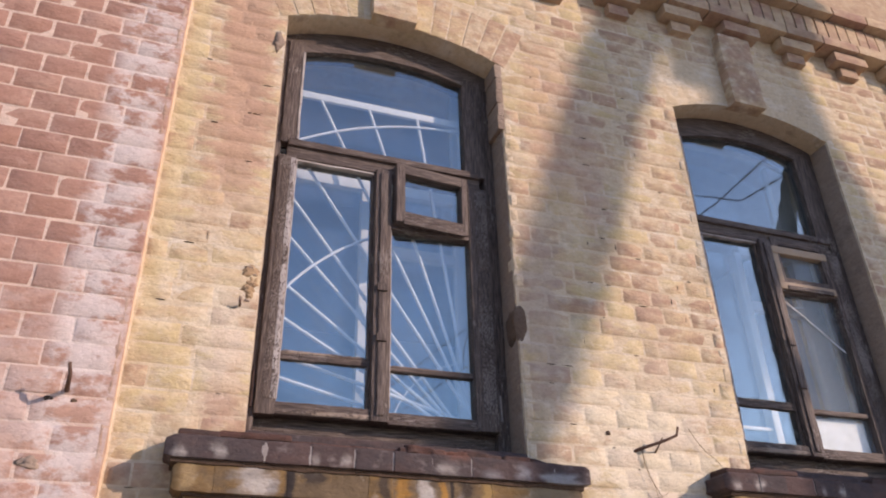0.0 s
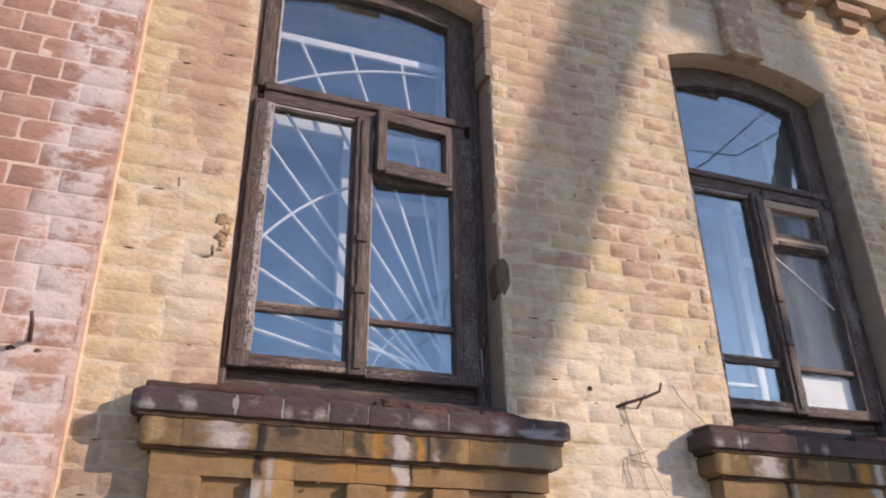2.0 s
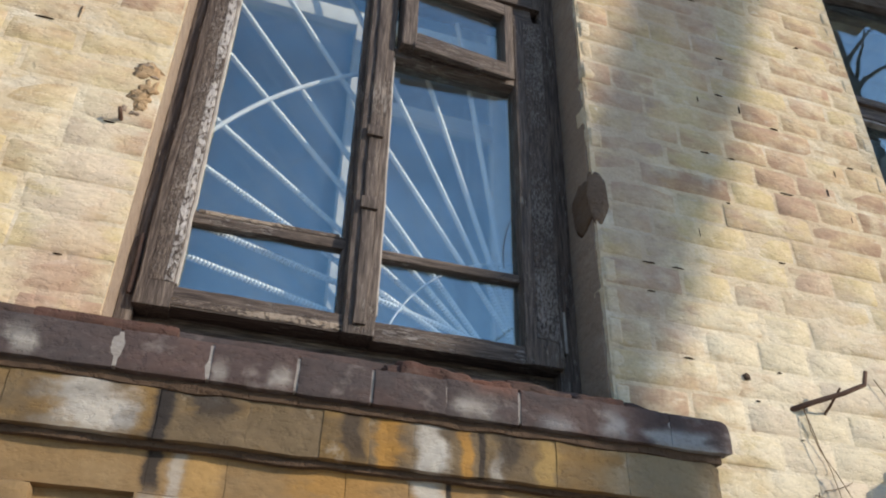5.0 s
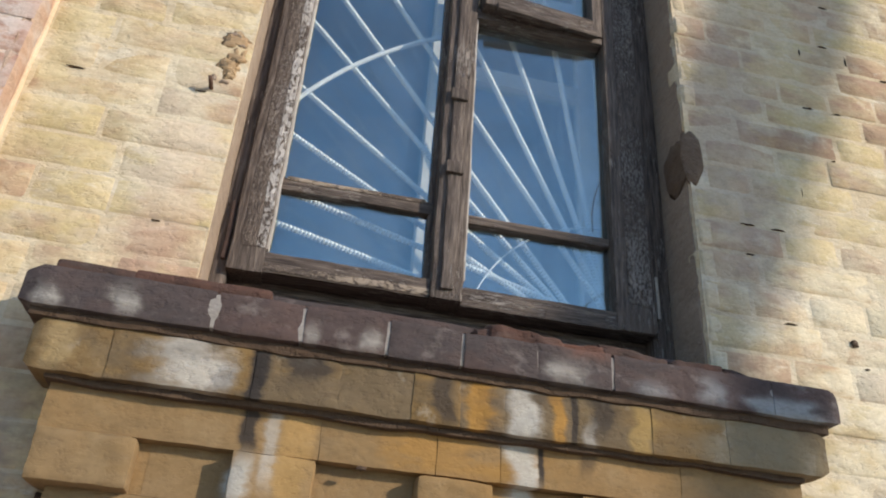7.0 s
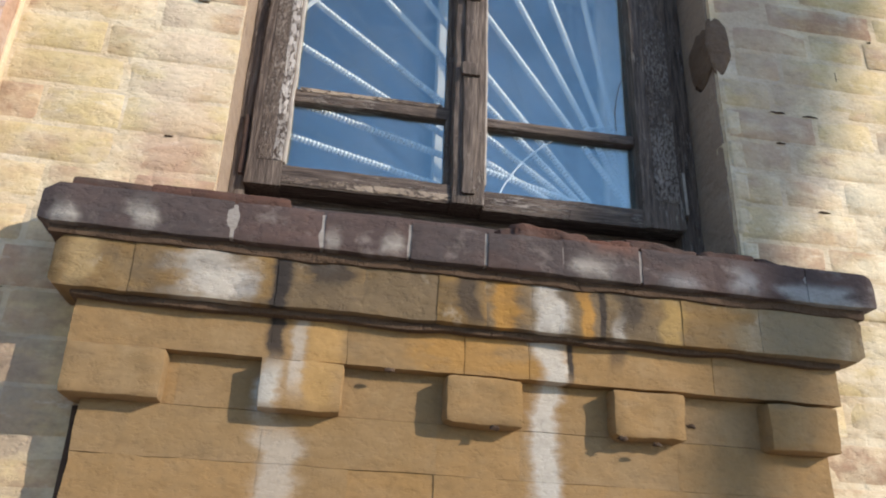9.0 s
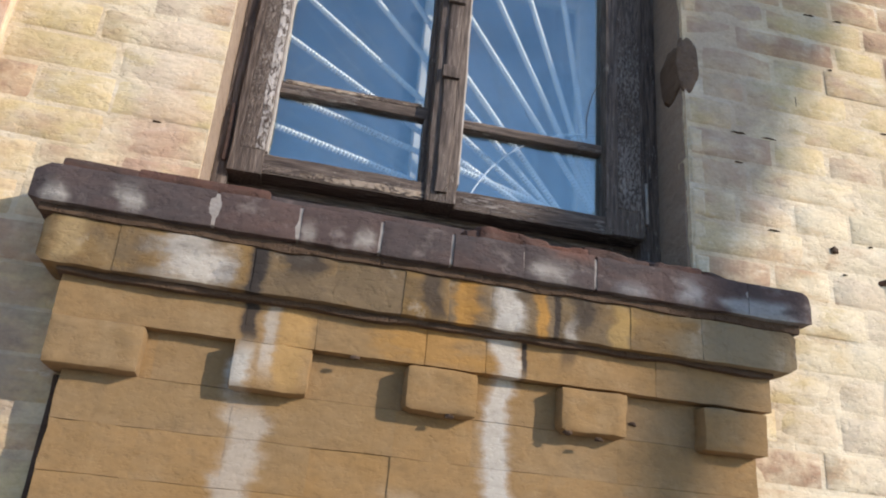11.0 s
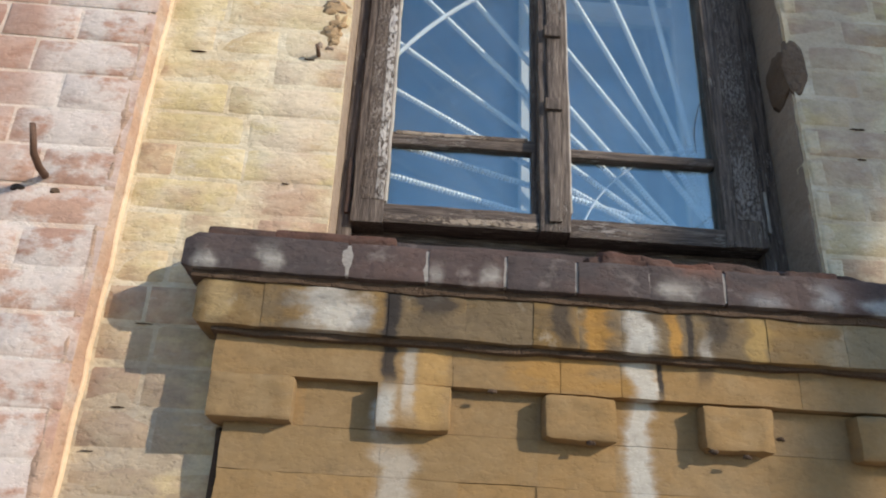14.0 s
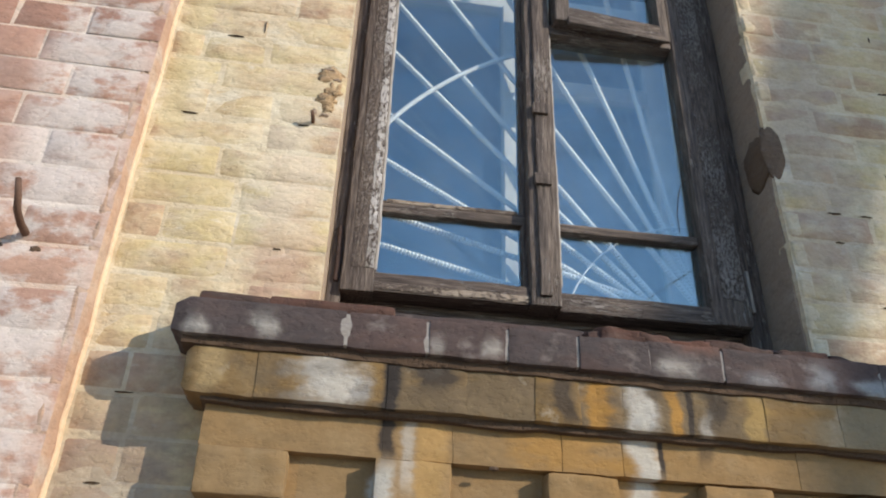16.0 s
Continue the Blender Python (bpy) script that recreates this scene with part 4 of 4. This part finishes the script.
for i in range(16):
    xc = first + 0.378 * i
    cadd("bracket_lower", worn_block(xc - 0.062, xc + 0.062, -0.040, 0.05, CORN, CORN + 0.07, 0.005, 0.002, 2))
    cadd("bracket_upper", worn_block(xc - 0.118, xc + 0.118, -0.078, 0.05, CORN + 0.072, CORN + 0.142, 0.006, 0.002, 2))
for a in np.arange(EDGE, 5.0, 0.256):
    cadd("band_brick", worn_block(a, a + 0.253, -0.104, 0.05, CORN + 0.144, CORN + 0.212, 0.005, 0.0018, 2))
    cadd("top_brick", worn_block(a + 0.1, a + 0.353, -0.145, 0.05, CORN + 0.358, CORN + 0.43, 0.006, 0.002, 2))
for a in np.arange(EDGE, 5.0, 0.0755):
    cadd("soldier_brick", worn_block(a, a + 0.070, -0.092 + 0.004 * math.sin(a * 91), 0.05, CORN + 0.215, CORN + 0.355, 0.004, 0.0015, 1))
bm = bmesh.new()
add_box(bm, EDGE, 6.0, -0.120, 0.5, CORN + 0.43, 5.6)
cadd("parapet", bm, M["cornice"], "brick band above the cornice")
bm = bmesh.new()
add_box(bm, -6.0, 6.0, -0.35, 4.8, 5.6, 5.75)
structure(link("roof", bm, M["rust"]), "low rusty sheet roof edge", "roof")


# ---- iron and dry stems on the wall ----
def spike(name, pts, r, label, mat="rust", taper=0.7):
    o = Vector(pts[0])
    bm = rod([Vector(p) - o for p in pts], r, 7, taper)
    ob = link(name, bm, M[mat], smooth=True)
    ob.location = o
    return tagged(ob, label, name.replace("_", " "))


spike("iron_hook", [(0.955, 0.012, 2.085), (1.0, -0.02, 2.10), (1.06, -0.055, 2.118), (1.10, -0.075, 2.135), (1.108, -0.08, 2.165)], 0.0065, "bent rusty iron hook driven into the yellow wall")
spike("iron_nail", [(1.052, 0.01, 2.085), (1.05, -0.02, 2.10), (1.05, -0.058, 2.127)], 0.0035, "rusty nail holding the hook to the wall")
spike("iron_hook", [(-0.93, -0.04, 2.125), (-0.925, -0.085, 2.122), (-0.92, -0.125, 2.128), (-0.918, -0.142, 2.145), (-0.925, -0.146, 2.175)], 0.0075, "bent rusty iron hook driven into the red wall")
spike("iron_stub", [(-0.478, 0.02, 2.474), (-0.478, -0.018, 2.474), (-0.481, -0.026, 2.484)], 0.005, "short rusty iron stub in a chipped brick")
rs = random.Random(3)
for x0, z0, n, ln in ((1.0, 2.09, 2, 0.34), (1.2, 2.17, 1, 0.36), (0.985, 1.90, 6, 0.09)):
    for i in range(n):
        p = Vector((x0 + rs.uniform(-0.02, 0.02), -0.008, z0 + rs.uniform(-0.02, 0.02)))
        pts = [p.copy()]
        d = Vector((rs.uniform(-0.4, 0.5), rs.uniform(-0.12, 0.0), -1.0 if ln > 0.2 else rs.uniform(-1, 1))).normalized()
        for k in range(7):
            d = (d + Vector((rs.uniform(-0.3, 0.3), rs.uniform(-0.06, 0.05), rs.uniform(-0.3, 0.2)))).normalized()
            p = p + d * ln / 7
            p.y = min(-0.006, p.y)
            pts.append(p.copy())
        spike("dry_stem", pts, 0.0011, "thin dry climbing stem clinging to the wall", "twig", 0.5)


# ---- a bare tree by the kerb, whose shade falls on the wall ----
def bare_tree():
    """Trunk and drooping limbs stand on the sun lines of the wall places (x, z) that they shade."""
    rr = random.Random(4)
    s = SUN * 9.4
    base = Vector((1.80 + s.x, s.y, 0.0))
    t = empty("tree", tuple(base))
    tagged(t, "bare winter tree with a dark trunk and drooping limbs", "tree")

    def limb(name, places, label=""):
        pts = [Vector((x, 0, z)) + s - base for x, z, r in places]
        fine, rad = [], []
        for k in range(len(pts) - 1):
            for q in range(5):
                f = q / 5
                fine.append(pts[k].lerp(pts[k + 1], f) + Vector((rr.uniform(-1, 1), rr.uniform(-1, 1), 0)) * 0.012)
                rad.append((places[k][2] * (1 - f) + places[k + 1][2] * f) * rr.uniform(0.96, 1.04))
        fine.append(pts[-1])
        rad.append(places[-1][2])
        part(name, rod(fine, rad, 12), M["bark"], t, label, True)

    g = -s.z
    limb("trunk", [(1.80, g, 0.30), (1.80, 0.5, 0.24), (1.81, 3.0, 0.21), (1.835, 4.4, 0.235), (1.90, 6.2, 0.20), (2.0, 9.0, 0.10)])
    limb("limb", [(1.94, 5.8, 0.18), (1.66, 5.15, 0.175), (1.33, 4.4, 0.15), (1.06, 3.68, 0.15), (0.86, 3.1, 0.148), (0.68, 2.6, 0.135), (0.53, 2.2, 0.11), (0.42, 1.85, 0.07), (0.34, 1.4, 0.03)])
    limb("limb", [(1.98, 5.6, 0.18), (2.06, 4.9, 0.18), (2.13, 4.36, 0.17), (2.20, 3.84, 0.17), (2.30, 3.5, 0.16), (2.55, 2.85, 0.12), (2.85, 2.0, 0.04)])
    for i in range(8):
        x, z = 1.8 + 0.02 * i, 6.0 + 0.35 * i
        places = [(x, z, 0.06)]
        dx, dz = rr.choice((-1, 1)) * rr.uniform(0.2, 0.4), rr.uniform(0.25, 0.5)
        for k in range(5):
            x, z = x + dx + rr.uniform(-0.1, 0.1), z + dz + rr.uniform(-0.1, 0.1)
            places.append((x, z, 0.06 * (1 - (k + 1) / 6)))
        limb("branch", places)


bare_tree()
for pts in ([(8.52, -5.2, 8.62), (8.0, -6.0, 8.38), (6.99, -6.0, 8.3), (5.8, -12.0, 8.6), (3.0, -40.0, 9.5)], [(8.75, -5.4, 9.4), (8.63, -6.0, 9.29), (7.41, -6.0, 8.19), (6.6, -9.0, 8.0), (4.0, -40.0, 9.0)]):
    spike("overhead_wire", pts, 0.012, "thin black overhead wire strung past the tree", "rust", 1.0)

# ---- bricks of the walls ----
def brick_mesh(name, L, Hh, seed, rounding, lost):
    """The worn face of a brick: a low uneven pillow whose rim sinks under the flush mortar here and there."""
    rr = random.Random(seed)
    bm = bmesh.new()
    inset = rounding
    n = 4 if L > 0.2 else 2
    xs = [-L / 2] + [-L / 2 + inset + (L - 2 * inset) * i / n for i in range(n + 1)] + [L / 2]
    zs = [-Hh / 2, -Hh / 2 + inset * 0.8, 0.0, Hh / 2 - inset * 0.8, Hh / 2]
    proud = rr.uniform(0.0004, 0.0016)
    tilt = rr.uniform(-0.0008, 0.0008)
    sunk = [rr.random() < lost for _ in range(4)]
    g = []
    for j, z in enumerate(zs):
        row = []
        for i, x in enumerate(xs):
            ex, ez = i in (0, len(xs) - 1), j in (0, len(zs) - 1)
            ix, iz = i in (1, len(xs) - 2), j in (1, len(zs) - 2)
            y = -proud + tilt * (j - 2) + rr.uniform(-0.0009, 0.0009)
            if ex or ez:
                y = 0.0022
            elif ix or iz:
                y += rr.uniform(-0.0004, 0.0008)
                if (ix and sunk[0 if i == 1 else 1]) or (iz and sunk[2 if j == 1 else 3]):
                    y += proud * 0.8 + rr.uniform(-0.0004, 0.001)
                if ix and iz:
                    y += rr.uniform(0.0, 0.0014)
                x += rr.uniform(-0.3, 0.3) * inset
                z += rr.uniform(-0.3, 0.3) * inset
            row.append(bm.verts.new((x, y, z)))
        g.append(row)
    for r0, r1 in zip(g, g[1:]):
        for i in range(len(xs) - 1):
            bm.faces.new((r0[i], r0[i + 1], r1[i + 1], r1[i])).smooth = True
    me = bpy.data.meshes.new(name)
    bm.to_mesh(me)
    bm.free()
    return me


def brick_set(name, mat, Hh, lengths, rounding, lost):
    out = {}
    for L in lengths:
        out[L] = []
        for k in range(7):
            me = brick_mesh(name, L, Hh, int(L * 1000) + k * 17, rounding, lost)
            me.materials.append(mat)
            out[L].append(me)
    return out


def free_spans(z, x0, x1, dz):
    """Stretches of a course that no opening, arch, keystone or ledge takes."""
    spans, start = [], None
    x = x0
    while x <= x1 + 1e-6:
        taken = False
        for dx in (0.0, OFF):
            c = CX + dx
            inside = LEFT + dx < x < RIGHT + dx
            if inside and 1.95 < z < SPRING:
                taken = True
            if z >= SPRING - 0.02:
                d = math.hypot(x - c, z - CZ)
                if d < RAD + RING + dz and abs(x - c) < (HALF + 0.03) * (d / RAD):
                    taken = True
                if -0.075 + dx < x < 0.138 + dx:
                    taken = True
            if dx == 0.0 and RIGHT - 0.01 < x < RIGHT + 0.036 and 2.46 < z < 2.63:
                taken = True
            if 1.93 < z < 1.99 and -0.61 + dx < x < 0.67 + dx:
                taken = True
            if z <= 1.86 and -0.545 + dx < x < 0.60 + dx:
                taken = True
        if not taken and start is None:
            start = x
        if (taken or x + 0.005 > x1) and start is not None:
            if x - start > 0.03:
                spans.append((start, x))
            start = None
        x += 0.005
    return spans


def split(a, b, rr, choices):
    cells, x = [], a
    x2 = a + rr.choice(choices) * rr.uniform(0.5, 1.0)
    while True:
        if b - x2 < 0.055:
            cells.append((x, b))
            return cells
        cells.append((x, x2))
        x = x2
        x2 = x + rr.choice(choices)


def lay(wall, cells, meshes, base, near, joined_mat):
    """Bricks in cells (x0, x1, z0, z1): near ones as pieces, the others joined."""
    rr = random.Random(21)
    verts, faces = [], []
    count = 0
    for x0, x1, z0, z1 in cells:
        L = min(meshes, key=lambda l: abs(l - (x1 - x0)))
        me = rr.choice(meshes[L])
        sx = (x1 - x0) / L
        m = Matrix.Translation(((x0 + x1) / 2, base + (rr.uniform(-0.0006, 0.0008) if rr.random() < 0.75 else rr.uniform(-0.0022, -0.0010)), (z0 + z1) / 2))
        m = m @ Euler((rr.gauss(0, 0.008), rr.gauss(0, 0.006), rr.gauss(0, 0.004))).to_matrix().to_4x4() @ Matrix.Diagonal((sx, 1, (z1 - z0) / 0.066, 1))
        if near(x0, x1, z0, z1) and count < 300:
            ob = new("brick", me)
            ob.parent = wall
            ob.matrix_basis = m
            count += 1
        else:
            o = len(verts)
            verts += [tuple(m @ v.co) for v in me.vertices]
            faces += [tuple(o + i for i in p.vertices) for p in me.polygons]
    me = bpy.data.meshes.new("brickwork")
    me.from_pydata(verts, [], faces)
    me.polygons.foreach_set("use_smooth", [True] * len(faces))
    me.materials.append(joined_mat)
    ob = new("brickwork", me)
    ob.parent = wall
    tagged(ob, kind="stuff")


# worn corner bricks along the jambs, and joints that have lost their mortar
rr = random.Random(31)
z = 2.0215 + 0.001
while z < SPRING - 0.05:
    if not 2.44 < z + COURSE / 2 < 2.65 and z < 3.44:
        part("corner_brick", worn_block(RIGHT - rr.uniform(0.0, 0.004), RIGHT + 0.04, rr.uniform(-0.002, 0.0005), 0.05, z, z + COURSE - rr.uniform(0.0, 0.004), 0.008, 0.003, 5), M["plaster"], yellow_wall, "", True)
    part("corner_brick", worn_block(LEFT + OFF - 0.04, LEFT + OFF + rr.uniform(-0.003, 0.007), rr.uniform(-0.002, 0.0005), 0.05, z, z + COURSE - rr.uniform(0.0, 0.004), 0.008, 0.003, 5), M["plaster"], yellow_wall, "", True)
    z += COURSE
bm = bmesh.new()
for i in range(90):
    k = rr.randrange(-6, 26)
    x, z = rr.uniform(EDGE + 0.03, 1.42), 2.0215 + COURSE * k
    if LEFT - 0.03 < x < RIGHT + 0.03 or (z < 2.05 and -0.66 < x < 0.72):
        continue
    wide, high = rr.uniform(0.004, 0.018), rr.uniform(0.0008, 0.0018)
    if rr.random() < 0.25:
        wide, high, z = rr.uniform(0.0008, 0.0016), rr.uniform(0.006, 0.018), z + COURSE / 2
    lump(x, 0.0, z, wide, 0.0026, high, i * 1.7, 0.8, bm, 2)
ob = part("open_joints", bm, M["hollow"], yellow_wall, "", True)
tagged(ob, kind="stuff")

rr = random.Random(11)
cells = []
k = 0
z = 2.0215 - COURSE * 18
while z < CORN - 0.01:
    for a, b in free_spans(z + COURSE / 2, EDGE + 0.004, 5.0, COURSE * 0.3):
        for x0, x1 in split(a, b, rr, (0.262, 0.262, 0.132) if k % 2 else (0.132, 0.262, 0.132)):
            cells.append((x0 + 0.003, x1 - 0.003, z + 0.0035, min(CORN + 0.05, z + COURSE - 0.003)))
    z += COURSE
    k += 1
lay(yellow_wall, cells, brick_set("brick", M["yellow"], 0.066, (0.256, 0.126), 0.006, 0.22), 0.001,
    lambda x0, x1, z0, z1: x1 < 1.47 and 1.6 < z0 < 3.75, M["yellow_far"])

cells = []
k = 0
z = 1.867 - RED_COURSE * 16
while z < 5.2:
    x = EDGE - 0.002
    first = 0.145 if k % 2 else 0.215
    while x > -3.0:
        L = first if first else 0.1435
        first = None
        cells.append((x - L + 0.0025, x - 0.0025 if x < EDGE - 0.05 else x, z + 0.0025, z + RED_COURSE - 0.0025))
        x -= L
    z += RED_COURSE
    k += 1
lay(red_wall, cells, brick_set("brick", M["red"], 0.066, (0.205, 0.132), 0.0065, 0.04), RED_Y - 0.0012,
    lambda x0, x1, z0, z1: x0 > -1.75 and 1.5 < z0 < 4.2, M["red_far"])
